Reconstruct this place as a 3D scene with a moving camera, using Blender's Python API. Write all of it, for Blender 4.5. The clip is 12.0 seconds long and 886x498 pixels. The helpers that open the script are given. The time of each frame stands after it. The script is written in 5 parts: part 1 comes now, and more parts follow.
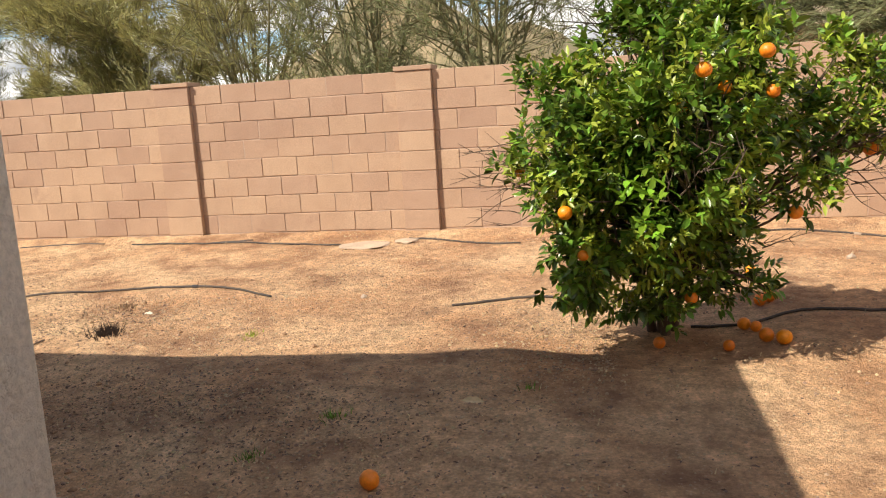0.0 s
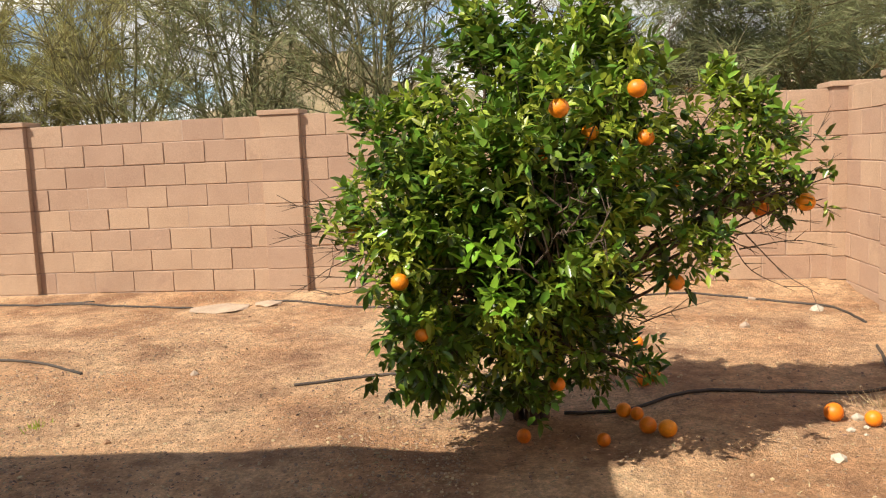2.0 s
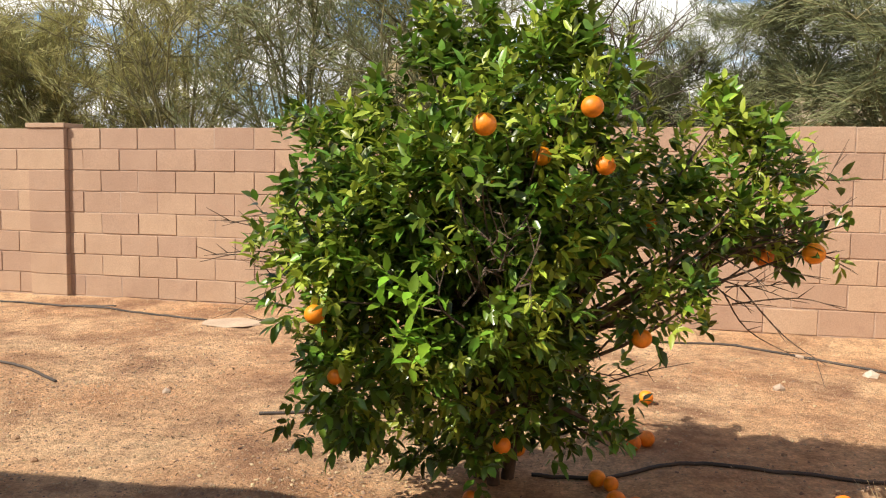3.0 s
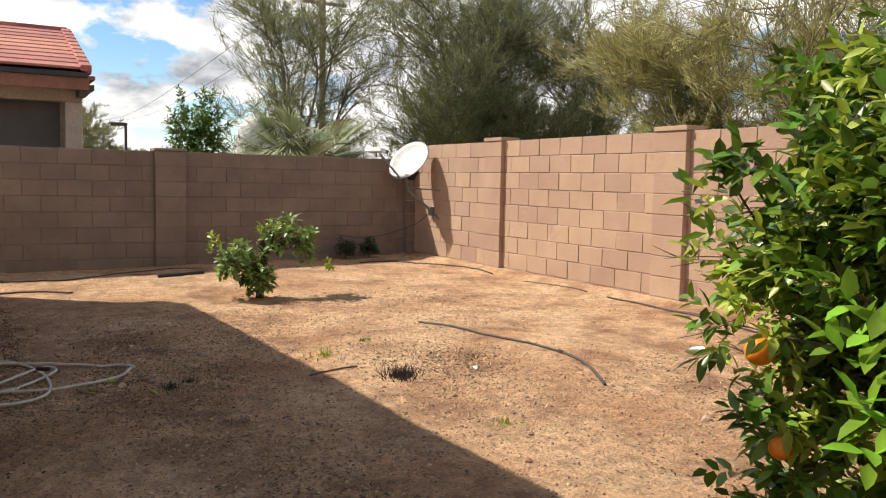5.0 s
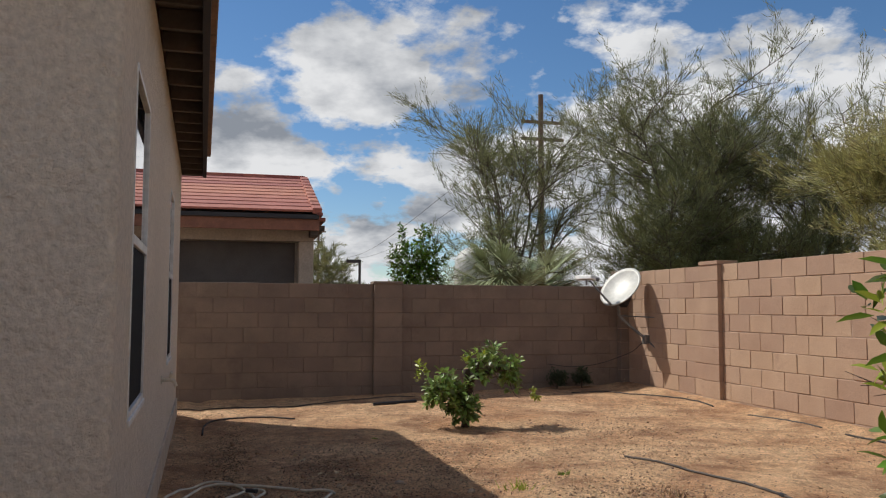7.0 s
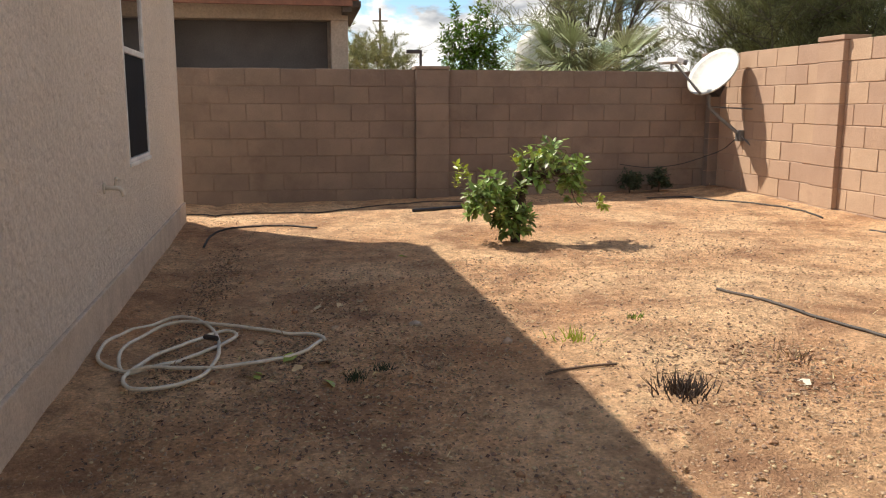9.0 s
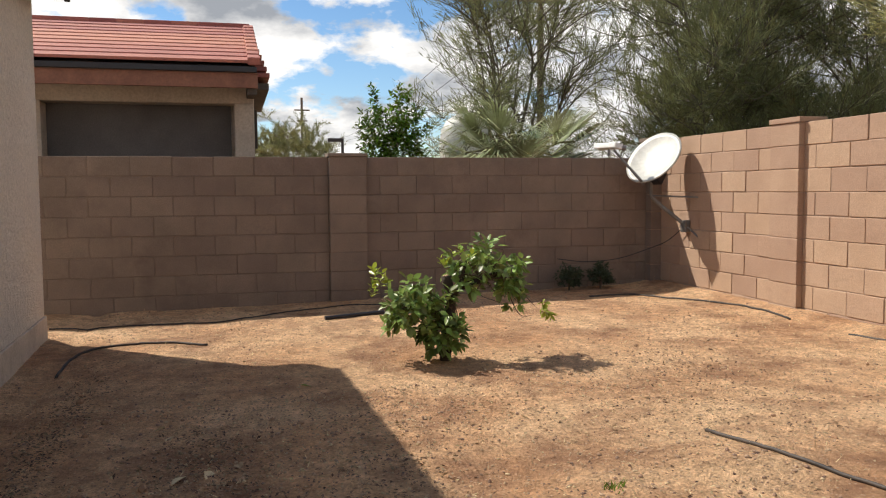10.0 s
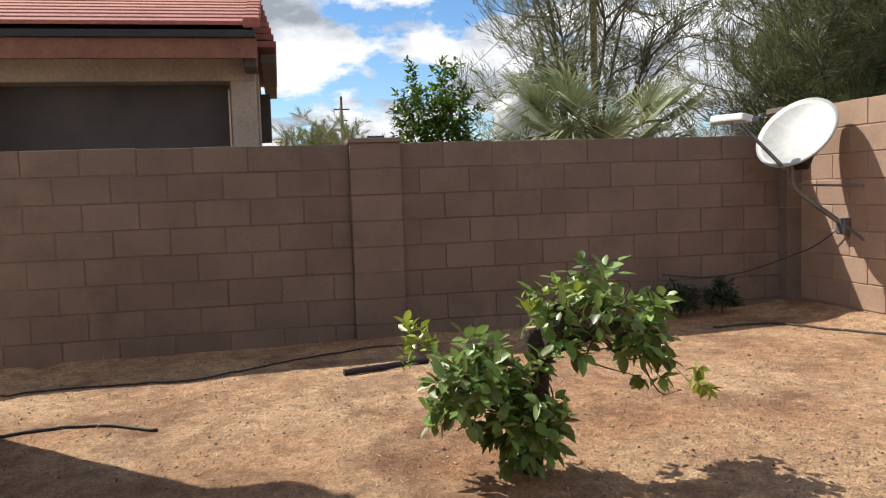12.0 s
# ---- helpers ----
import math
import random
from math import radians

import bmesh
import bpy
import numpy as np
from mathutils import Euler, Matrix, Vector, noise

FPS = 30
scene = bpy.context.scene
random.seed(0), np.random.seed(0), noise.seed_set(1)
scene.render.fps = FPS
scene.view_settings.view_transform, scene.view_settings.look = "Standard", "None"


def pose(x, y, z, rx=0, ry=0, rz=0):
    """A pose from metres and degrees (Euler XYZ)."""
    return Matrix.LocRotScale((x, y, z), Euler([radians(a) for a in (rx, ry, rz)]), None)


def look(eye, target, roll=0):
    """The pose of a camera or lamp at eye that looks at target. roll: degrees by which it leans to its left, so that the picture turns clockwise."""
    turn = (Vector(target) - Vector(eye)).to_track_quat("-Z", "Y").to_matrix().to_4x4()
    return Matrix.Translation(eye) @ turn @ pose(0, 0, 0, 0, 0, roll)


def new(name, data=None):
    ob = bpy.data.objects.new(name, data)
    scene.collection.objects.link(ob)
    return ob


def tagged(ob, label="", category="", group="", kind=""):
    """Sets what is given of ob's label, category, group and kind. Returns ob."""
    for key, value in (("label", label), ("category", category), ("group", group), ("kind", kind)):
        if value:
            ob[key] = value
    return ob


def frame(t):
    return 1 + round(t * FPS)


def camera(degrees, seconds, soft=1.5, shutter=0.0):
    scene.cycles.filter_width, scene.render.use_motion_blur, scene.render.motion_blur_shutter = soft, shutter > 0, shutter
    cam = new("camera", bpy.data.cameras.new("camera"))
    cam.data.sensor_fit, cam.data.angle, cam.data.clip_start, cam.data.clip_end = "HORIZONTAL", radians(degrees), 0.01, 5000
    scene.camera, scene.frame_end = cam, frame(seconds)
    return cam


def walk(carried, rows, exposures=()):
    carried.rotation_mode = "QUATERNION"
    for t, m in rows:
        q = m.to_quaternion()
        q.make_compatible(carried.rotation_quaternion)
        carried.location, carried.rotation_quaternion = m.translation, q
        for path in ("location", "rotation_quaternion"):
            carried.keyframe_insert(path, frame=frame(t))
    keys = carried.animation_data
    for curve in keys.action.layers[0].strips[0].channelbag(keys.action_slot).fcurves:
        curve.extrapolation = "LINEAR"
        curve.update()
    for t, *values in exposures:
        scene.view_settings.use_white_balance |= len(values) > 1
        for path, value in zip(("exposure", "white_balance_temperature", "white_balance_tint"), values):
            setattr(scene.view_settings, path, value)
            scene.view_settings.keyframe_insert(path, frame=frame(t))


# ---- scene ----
cam = camera(56.5, 12.0, soft=1.15)
PATH = [
    (0, (4.734, -8.271, 1.361), (4.262, -6.358, 1.017), -3.6),
    (0.5, (4.69, -8.09, 1.343), (4.36, -6.133, 1.091), -3.0),
    (1, (4.764, -7.853, 1.331), (4.408, -5.897, 1.112), -0.9),
    (1.5, (4.825, -7.67, 1.307), (4.494, -5.716, 1.039), -1.5),
    (2, (4.971, -7.423, 1.297), (4.704, -5.454, 1.07), -2.4),
    (2.5, (5.253, -7.169, 1.283), (4.95, -5.201, 1.097), -0.8),
    (2.7, (5.356, -7.061, 1.277), (5.003, -5.1, 1.102), -0.1),
    (4.3, (5.709, -6.218, 1.288), (4.314, -4.797, 1.103), 1.7),
    (4.5, (5.683, -6.125, 1.283), (4.175, -4.824, 1.103), 1.1),
    (5, (5.674, -5.893, 1.195), (3.939, -4.912, 1.031), 1.2),
    (5.5, (5.724, -5.754, 1.16), (3.859, -5.053, 0.984), 2.6),
    (6, (5.736, -5.715, 1.151), (3.824, -5.157, 0.972), 1.8),
    (6.5, (5.749, -5.699, 1.172), (3.815, -5.187, 1.157), 0.9),
    (7, (5.702, -5.679, 1.175), (3.765, -5.2, 1.319), 0.2),
    (7.5, (5.437, -5.568, 1.145), (3.485, -5.135, 1.092), -0.1),
    (7.7, (5.295, -5.502, 1.144), (3.35, -5.077, 0.96), -0.2),
    (9.3, (3.827, -4.991, 1.11), (1.882, -4.681, 0.762), 0.1),
    (9.5, (3.586, -4.925, 1.13), (1.639, -4.57, 0.842), -0.1),
    (10, (3.022, -4.821, 1.145), (1.087, -4.331, 1.005), -0.4),
    (10.5, (2.411, -4.72, 1.12), (0.493, -4.164, 1.018), -0.3),
    (11, (1.846, -4.647, 1.126), (-0.116, -4.275, 1.026), -0.3),
    (11.5, (1.262, -4.532, 1.107), (-0.701, -4.166, 0.985), -1.2),
    (12, (0.7, -4.377, 1.121), (-1.259, -3.996, 0.982), -1.9),
]
walk(cam, [(t, look(eye, target, roll)) for t, eye, target, roll in PATH],
     [(0, 0.42, 7000, 10), (1.5, 0.33, 7000, 10), (2.7, 0.38, 6900, 10), (4.3, 0.36, 6850, 10), (6, 0.24, 6600, 10), (6.5, 0.16, 6500, 10), (7, -0.42, 6400, 10), (7.5, -0.32, 6500, 10),
      (9.3, 0.46, 6950, 10), (10, 0.10, 6750, 10), (10.5, 0.0, 6600, 10), (12, 0.14, 6350, 10)])

# ---- world and sun ----
SUN = Vector((0.64, 0.62, -1.0)).normalized()          # the way the sunlight travels
world = bpy.data.worlds.new("sky")
scene.world = world
world.use_nodes = True


def graph(tree):
    """A short way to add and join nodes."""
    def add(kind, **values):
        n = tree.nodes.new(kind)
        for key, value in values.items():
            if key in n.inputs:
                n.inputs[key].default_value = value
        return n
    return add, tree.links.new


def build_sky():
    tree = world.node_tree
    tree.nodes.clear()
    add, link = graph(tree)
    out = add("ShaderNodeOutputWorld")
    sky = add("ShaderNodeTexSky")
    sky.sky_type = "NISHITA"
    sky.sun_disc = False
    sky.sun_elevation = math.asin(-SUN.z)
    sky.sun_rotation = math.atan2(-SUN.x, -SUN.y)
    sky.altitude, sky.air_density, sky.dust_density, sky.ozone_density = 700, 1.0, 0.15, 3.2
    coord = add("ShaderNodeTexCoord")
    sep = add("ShaderNodeSeparateXYZ")
    link(coord.outputs["Generated"], sep.inputs[0])
    up = add("ShaderNodeMath")
    up.operation = "MAXIMUM"
    up.inputs[1].default_value = 0.0
    link(sep.outputs["Z"], up.inputs[0])
    lift = add("ShaderNodeMath")
    lift.operation = "ADD"
    lift.inputs[1].default_value = 0.32
    link(up.outputs[0], lift.inputs[0])
    flat = add("ShaderNodeVectorMath")
    flat.operation = "DIVIDE"
    both = add("ShaderNodeCombineXYZ")
    for k in range(2):
        link(lift.outputs[0], both.inputs[k])
    both.inputs[2].default_value = 1.0
    link(coord.outputs["Generated"], flat.inputs[0])
    link(both.outputs[0], flat.inputs[1])
    shift = add("ShaderNodeVectorMath")
    shift.operation = "ADD"
    shift.inputs[1].default_value = CLOUD_SHIFT
    link(flat.outputs[0], shift.inputs[0])
    big = add("ShaderNodeTexNoise", Scale=2.1, Detail=12.0, Roughness=0.58, Distortion=0.1)
    link(shift.outputs[0], big.inputs["Vector"])
    mask = add("ShaderNodeValToRGB")
    mask.color_ramp.elements[0].position, mask.color_ramp.elements[1].position = 0.41, 0.462
    high = add("ShaderNodeMath")
    high.operation = "SUBTRACT"
    high.use_clamp = True
    high.inputs[1].default_value = 0.24
    link(sep.outputs["Z"], high.inputs[0])
    clear = add("ShaderNodeMath")
    clear.operation = "MULTIPLY_ADD"
    clear.inputs[1].default_value = -0.16
    link(high.outputs[0], clear.inputs[0])
    link(big.outputs["Fac"], clear.inputs[2])
    link(clear.outputs[0], mask.inputs[0])
    body = add("ShaderNodeTexNoise", Scale=4.5, Detail=6.0, Roughness=0.55)
    moved = add("ShaderNodeVectorMath")
    moved.operation = "ADD"
    moved.inputs[1].default_value = (0.4, 0.2, 1.3)
    link(shift.outputs[0], moved.inputs[0])
    link(moved.outputs[0], body.inputs["Vector"])
    tone = add("ShaderNodeValToRGB")
    tone.color_ramp.elements[0].position, tone.color_ramp.elements[0].color = 0.32, (0.34, 0.37, 0.42, 1)
    tone.color_ramp.elements[1].position, tone.color_ramp.elements[1].color = 0.58, (1.0, 1.0, 1.0, 1)
    link(body.outputs["Fac"], tone.inputs[0])
    scale = add("ShaderNodeMix")
    scale.data_type = "RGBA"
    blue = add("ShaderNodeVectorMath")
    blue.operation = "SCALE"
    blue.inputs["Scale"].default_value = SKY_STRENGTH
    deep = add("ShaderNodeHueSaturation", Saturation=1.15)
    link(sky.outputs[0], deep.inputs["Color"])
    link(deep.outputs[0], blue.inputs[0])
    white = add("ShaderNodeVectorMath")
    white.operation = "SCALE"
    white.inputs["Scale"].default_value = CLOUD_STRENGTH
    link(tone.outputs[0], white.inputs[0])
    link(mask.outputs[0], scale.inputs["Factor"])
    link(blue.outputs[0], scale.inputs["A"])
    link(white.outputs[0], scale.inputs["B"])
    bg = add("ShaderNodeBackground", Strength=1.0)
    link(scale.outputs["Result"], bg.inputs[0])
    link(bg.outputs[0], out.inputs[0])


SKY_STRENGTH, CLOUD_STRENGTH, CLOUD_SHIFT = 0.12, 1.03, (3.1, 7.7, 0.0)
build_sky()
sun = new("sun", bpy.data.lights.new("sun", "SUN"))
sun.data.energy, sun.data.angle, sun.data.color = 5.6, radians(0.53), (1.0, 0.94, 0.85)
sun.matrix_world = look((-6, -7, 12), Vector((-6, -7, 12)) + SUN)

# ---- materials ----


def material(name, base, rough=0.8, metal=0.0, second=None, grain=30.0, patch=2.0, bump=0.2, bump_scale=60.0, vary=0.0, island=False,
             spread=0.35, bump_distance=0.01, stain=None, stain_scale=3.0, stain_at=(0.55, 0.7), translucent=0.0, bump2=0.0, bump2_scale=8.0, spec=0.5, light_spot=None, contrast=0.16, coarse=False):
    """A painted or natural surface: base colour, fine grain, larger patches, stains, relief and piece-to-piece variation."""
    m = bpy.data.materials.new(name)
    m.use_nodes = True
    tree = m.node_tree
    tree.nodes.clear()
    add, link = graph(tree)
    out = add("ShaderNodeOutputMaterial")
    bsdf = add("ShaderNodeBsdfPrincipled", Roughness=rough, Metallic=metal)
    bsdf.inputs["Specular IOR Level"].default_value = spec
    coord = add("ShaderNodeTexCoord")
    geo = add("ShaderNodeNewGeometry")
    place = geo.outputs["Position"]
    fine = add("ShaderNodeTexNoise", Scale=grain, Detail=5.0, Roughness=0.65)
    large = add("ShaderNodeTexNoise", Scale=patch, Detail=4.0, Roughness=0.6)
    link(place, fine.inputs["Vector"])
    link(place, large.inputs["Vector"])
    second = second or tuple(c * 0.72 for c in base)
    mix = add("ShaderNodeMix")
    mix.data_type = "RGBA"
    mix.inputs["A"].default_value, mix.inputs["B"].default_value = (*base, 1), (*second, 1)
    ramp = add("ShaderNodeValToRGB")
    ramp.color_ramp.elements[0].position, ramp.color_ramp.elements[1].position = 0.5 - spread / 2, 0.5 + spread / 2
    link(large.outputs["Fac"], ramp.inputs[0])
    link(ramp.outputs[0], mix.inputs["Factor"])
    hue = add("ShaderNodeHueSaturation")
    link(mix.outputs["Result"], hue.inputs["Color"])
    lum = add("ShaderNodeMapRange")
    lum.inputs["To Min"].default_value, lum.inputs["To Max"].default_value = 1 - contrast, 1 + contrast
    lum.inputs["From Min"].default_value, lum.inputs["From Max"].default_value = 0.3, 0.7
    if coarse:
        mid = add("ShaderNodeTexNoise", Scale=grain / 5, Detail=5.0, Roughness=0.7)
        link(place, mid.inputs["Vector"])
        half_mix = add("ShaderNodeMix")
        half_mix.inputs["Factor"].default_value = 0.5
        link(fine.outputs["Fac"], half_mix.inputs["A"])
        link(mid.outputs["Fac"], half_mix.inputs["B"])
        link(half_mix.outputs["Result"], lum.inputs["Value"])
        lum.inputs["From Min"].default_value, lum.inputs["From Max"].default_value = 0.36, 0.64
    else:
        link(fine.outputs["Fac"], lum.inputs["Value"])
    value = lum.outputs[0]
    if vary:
        if island:
            rnd = geo.outputs["Random Per Island"]
        else:
            rnd = add("ShaderNodeObjectInfo").outputs["Random"]
        r = add("ShaderNodeMapRange")
        r.inputs["To Min"].default_value, r.inputs["To Max"].default_value = 1 - vary, 1 + vary
        link(rnd, r.inputs["Value"])
        mul = add("ShaderNodeMath")
        mul.operation = "MULTIPLY"
        link(value, mul.inputs[0])
        link(r.outputs[0], mul.inputs[1])
        value = mul.outputs[0]
        hr = add("ShaderNodeMapRange")
        hr.inputs["To Min"].default_value, hr.inputs["To Max"].default_value = 0.5 - 0.05 * vary, 0.5 + 0.05 * vary
        link(rnd, hr.inputs["Value"])
        link(hr.outputs[0], hue.inputs["Hue"])
    link(value, hue.inputs["Value"])
    colour = hue.outputs[0]
    if stain:
        st = add("ShaderNodeTexNoise", Scale=stain_scale, Detail=6.0, Roughness=0.7)
        link(place, st.inputs["Vector"])
        sr = add("ShaderNodeValToRGB")
        sr.color_ramp.elements[0].position, sr.color_ramp.elements[1].position = stain_at
        link(st.outputs["Fac"], sr.inputs[0])
        sm = add("ShaderNodeMix")
        sm.data_type = "RGBA"
        sm.inputs["B"].default_value = (*stain, 1)
        link(sr.outputs[0], sm.inputs["Factor"])
        link(colour, sm.inputs["A"])
        colour = sm.outputs["Result"]
    if light_spot:
        vo = add("ShaderNodeTexVoronoi", Scale=light_spot[1])
        link(place, vo.inputs["Vector"])
        vr = add("ShaderNodeValToRGB")
        vr.color_ramp.elements[0].position, vr.color_ramp.elements[1].position = 0.10, 0.22
        vr.color_ramp.elements[0].color, vr.color_ramp.elements[1].color = (1, 1, 1, 1), (0, 0, 0, 1)
        link(vo.outputs["Distance"], vr.inputs[0])
        half = add("ShaderNodeMath")
        half.operation = "MULTIPLY"
        half.inputs[1].default_value = light_spot[2]
        link(vr.outputs[0], half.inputs[0])
        vm = add("ShaderNodeMix")
        vm.data_type = "RGBA"
        vm.inputs["B"].default_value = (*light_spot[0], 1)
        link(half.outputs[0], vm.inputs["Factor"])
        link(colour, vm.inputs["A"])
        colour = vm.outputs["Result"]
    link(colour, bsdf.inputs["Base Color"])
    if bump:
        tex = add("ShaderNodeTexNoise", Scale=bump_scale, Detail=6.0, Roughness=0.7)
        link(place, tex.inputs["Vector"])
        height = tex.outputs["Fac"]
        if bump2:
            tex2 = add("ShaderNodeTexNoise", Scale=bump2_scale, Detail=3.0, Roughness=0.5)
            link(place, tex2.inputs["Vector"])
            ad = add("ShaderNodeMath")
            ad.operation = "MULTIPLY_ADD"
            ad.inputs[1].default_value = bump2
            link(tex2.outputs["Fac"], ad.inputs[0])
            link(height, ad.inputs[2])
            height = ad.outputs[0]
        bm = add("ShaderNodeBump", Strength=bump, Distance=bump_distance)
        link(height, bm.inputs["Height"])
        link(bm.outputs[0], bsdf.inputs["Normal"])
    shader = bsdf.outputs[0]
    if translucent:
        tr = add("ShaderNodeBsdfTranslucent")
        link(colour, tr.inputs["Color"])
        ms = add("ShaderNodeMixShader")
        ms.inputs[0].default_value = translucent
        link(shader, ms.inputs[1])
        link(tr.outputs[0], ms.inputs[2])
        shader = ms.outputs[0]
    link(shader, out.inputs[0])
    return m


M = dict(
    block=material("block", (0.43, 0.29, 0.20), 0.9, second=(0.375, 0.245, 0.167), grain=90, patch=2.2, bump=0.5, bump_scale=180, bump_distance=0.006, vary=0.10,
                   stain=(0.30, 0.185, 0.135), stain_scale=2.6, stain_at=(0.60, 0.78), bump2=1.5, bump2_scale=25),
    mortar=material("mortar", (0.46, 0.33, 0.25), 0.95, grain=120, patch=3, bump=0.6, bump_scale=140),
    dirt=material("dirt", (0.68, 0.45, 0.265), 0.95, second=(0.50, 0.275, 0.145), grain=55, patch=0.9, bump=1.0, bump_scale=75, bump_distance=0.03, spread=0.3, contrast=0.48, coarse=True,
                  stain=(0.27, 0.14, 0.08), stain_scale=1.7, stain_at=(0.48, 0.68), bump2=1.2, bump2_scale=16, light_spot=((0.74, 0.58, 0.44), 34, 0.38), spec=0.2),
    pebble=material("pebble", (0.43, 0.295, 0.19), 0.9, grain=60, patch=9, bump=0.3, vary=0.45, island=True),
    stone=material("stone", (0.42, 0.32, 0.24), 0.9, grain=50, patch=7, bump=0.5, bump_scale=40),
    white_stone=material("white_stone", (0.60, 0.53, 0.42), 0.9, grain=50, patch=7, bump=0.5, bump_scale=40),
    straw=material("straw", (0.62, 0.47, 0.28), 0.9, grain=40, patch=6, bump=0, vary=0.4, island=True),
    stucco=material("stucco", (0.77, 0.685, 0.58), 0.92, second=(0.71, 0.63, 0.53), grain=40, patch=1.5, bump=1.0, bump_scale=30, bump_distance=0.03, bump2=1.2, bump2_scale=14),
    footing=material("footing", (0.58, 0.48, 0.38), 0.95, grain=60, patch=4, bump=0.6, bump_scale=40),
    white=material("white", (0.78, 0.78, 0.76), 0.45, grain=20, patch=3, bump=0.05),
    dish=material("dish", (0.47, 0.475, 0.445), 0.42, second=(0.41, 0.405, 0.36), grain=12, patch=4, bump=0.04, stain=(0.46, 0.41, 0.28), stain_scale=5, stain_at=(0.6, 0.8)),
    grey_metal=material("grey_metal", (0.22, 0.21, 0.20), 0.5, 0.5, grain=30, patch=5, bump=0.1),
    dark_metal=material("dark_metal", (0.03, 0.03, 0.035), 0.5, 0.3, grain=30, patch=5, bump=0.1),
    screen=material("screen", (0.010, 0.013, 0.018), 0.8, spec=0.15, grain=300, patch=4, bump=0.3, bump_scale=900, bump_distance=0.001),
    tube=material("tube", (0.022, 0.019, 0.017), 0.65, second=(0.075, 0.055, 0.042), grain=40, patch=5, bump=0.2),
    hose=material("hose", (0.72, 0.66, 0.54), 0.55, grain=40, patch=6, bump=0.1),
    tile=material("tile", (0.40, 0.15, 0.115), 0.85, second=(0.33, 0.12, 0.09), grain=40, patch=3, bump=0.4, bump_scale=60, vary=0.2),
    own_tile=material("own_tile", (0.30, 0.20, 0.15), 0.9, grain=40, patch=3, bump=0.3),
    fascia=material("fascia", (0.19, 0.08, 0.052), 0.75, second=(0.26, 0.115, 0.07), grain=30, patch=5, bump=0.3, stain=(0.10, 0.06, 0.045), stain_scale=7, stain_at=(0.62, 0.75)),
    brown_wood=material("brown_wood", (0.115, 0.092, 0.076), 0.8, grain=30, patch=5, bump=0.3),
    neighbour=material("neighbour", (0.56, 0.46, 0.365), 0.92, grain=30, patch=1.5, bump=0.5, bump_scale=40),
    shade_cloth=material("shade_cloth", (0.15, 0.135, 0.13), 0.95, grain=60, patch=2, bump=0.1),
    bark=material("bark", (0.14, 0.095, 0.065), 0.9, grain=50, patch=9, bump=0.8, bump_scale=60, bump_distance=0.015),
    green_bark=material("green_bark", (0.25, 0.225, 0.10), 0.85, second=(0.14, 0.125, 0.065), grain=30, patch=4, bump=0.5, bump_scale=40),
    grey_bark=material("grey_bark", (0.13, 0.11, 0.08), 0.9, grain=30, patch=4, bump=0.5),
    cut_wood=material("cut_wood", (0.55, 0.36, 0.22), 0.85, grain=80, patch=20, bump=0.2),
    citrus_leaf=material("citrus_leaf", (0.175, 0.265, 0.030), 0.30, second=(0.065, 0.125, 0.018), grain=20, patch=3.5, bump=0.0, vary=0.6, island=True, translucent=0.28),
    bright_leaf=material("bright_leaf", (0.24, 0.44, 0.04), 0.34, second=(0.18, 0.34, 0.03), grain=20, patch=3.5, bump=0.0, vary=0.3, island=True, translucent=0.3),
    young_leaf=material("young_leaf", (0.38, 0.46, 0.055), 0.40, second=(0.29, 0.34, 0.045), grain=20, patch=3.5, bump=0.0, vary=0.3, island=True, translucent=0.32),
    bush_leaf=material("bush_leaf", (0.29, 0.375, 0.10), 0.40, second=(0.12, 0.195, 0.045), grain=20, patch=5, bump=0.0, vary=0.5, island=True, translucent=0.3),
    olive_leaf=material("olive_leaf", (0.40, 0.36, 0.145), 0.8, second=(0.27, 0.26, 0.105), grain=10, patch=1.2, bump=0.0, vary=0.4, island=True, translucent=0.3),
    grey_leaf=material("grey_leaf", (0.255, 0.265, 0.12), 0.8, second=(0.155, 0.175, 0.08), grain=10, patch=1.2, bump=0.0, vary=0.4, island=True, translucent=0.3),
    palm_leaf=material("palm_leaf", (0.42, 0.44, 0.26), 0.38, second=(0.26, 0.30, 0.16), grain=10, patch=2, bump=0.0, vary=0.4, island=True, translucent=0.2),
    orange=material("orange", (0.85, 0.27, 0.012), 0.45, second=(0.80, 0.22, 0.01), grain=60, patch=12, bump=0.35, bump_scale=260, bump_distance=0.002, vary=0.15),
    cactus=material("cactus", (0.045, 0.065, 0.03), 0.8, grain=20, patch=4, bump=0.3),
    hill=material("hill", (0.30, 0.225, 0.125), 0.95, second=(0.18, 0.155, 0.085), grain=0.6, patch=0.08, bump=0.5, bump_scale=0.4, bump_distance=1.0),
    pole_wood=material("pole_wood", (0.13, 0.105, 0.085), 0.9, grain=20, patch=3, bump=0.3),
    concrete=material("concrete", (0.52, 0.385, 0.275), 0.95, grain=50, patch=4, bump=0.5, bump_scale=60),
)


def build_glass():
    m = bpy.data.materials.new("glass")
    m.use_nodes = True
    b = m.node_tree.nodes["Principled BSDF"]
    b.inputs["Base Color"].default_value = (0.03, 0.035, 0.04, 1)
    b.inputs["Roughness"].default_value = 0.02
    b.inputs["Specular IOR Level"].default_value = 0.9
    b.inputs["Coat Weight"].default_value = 1.0
    b.inputs["Coat Roughness"].default_value = 0.01
    return m


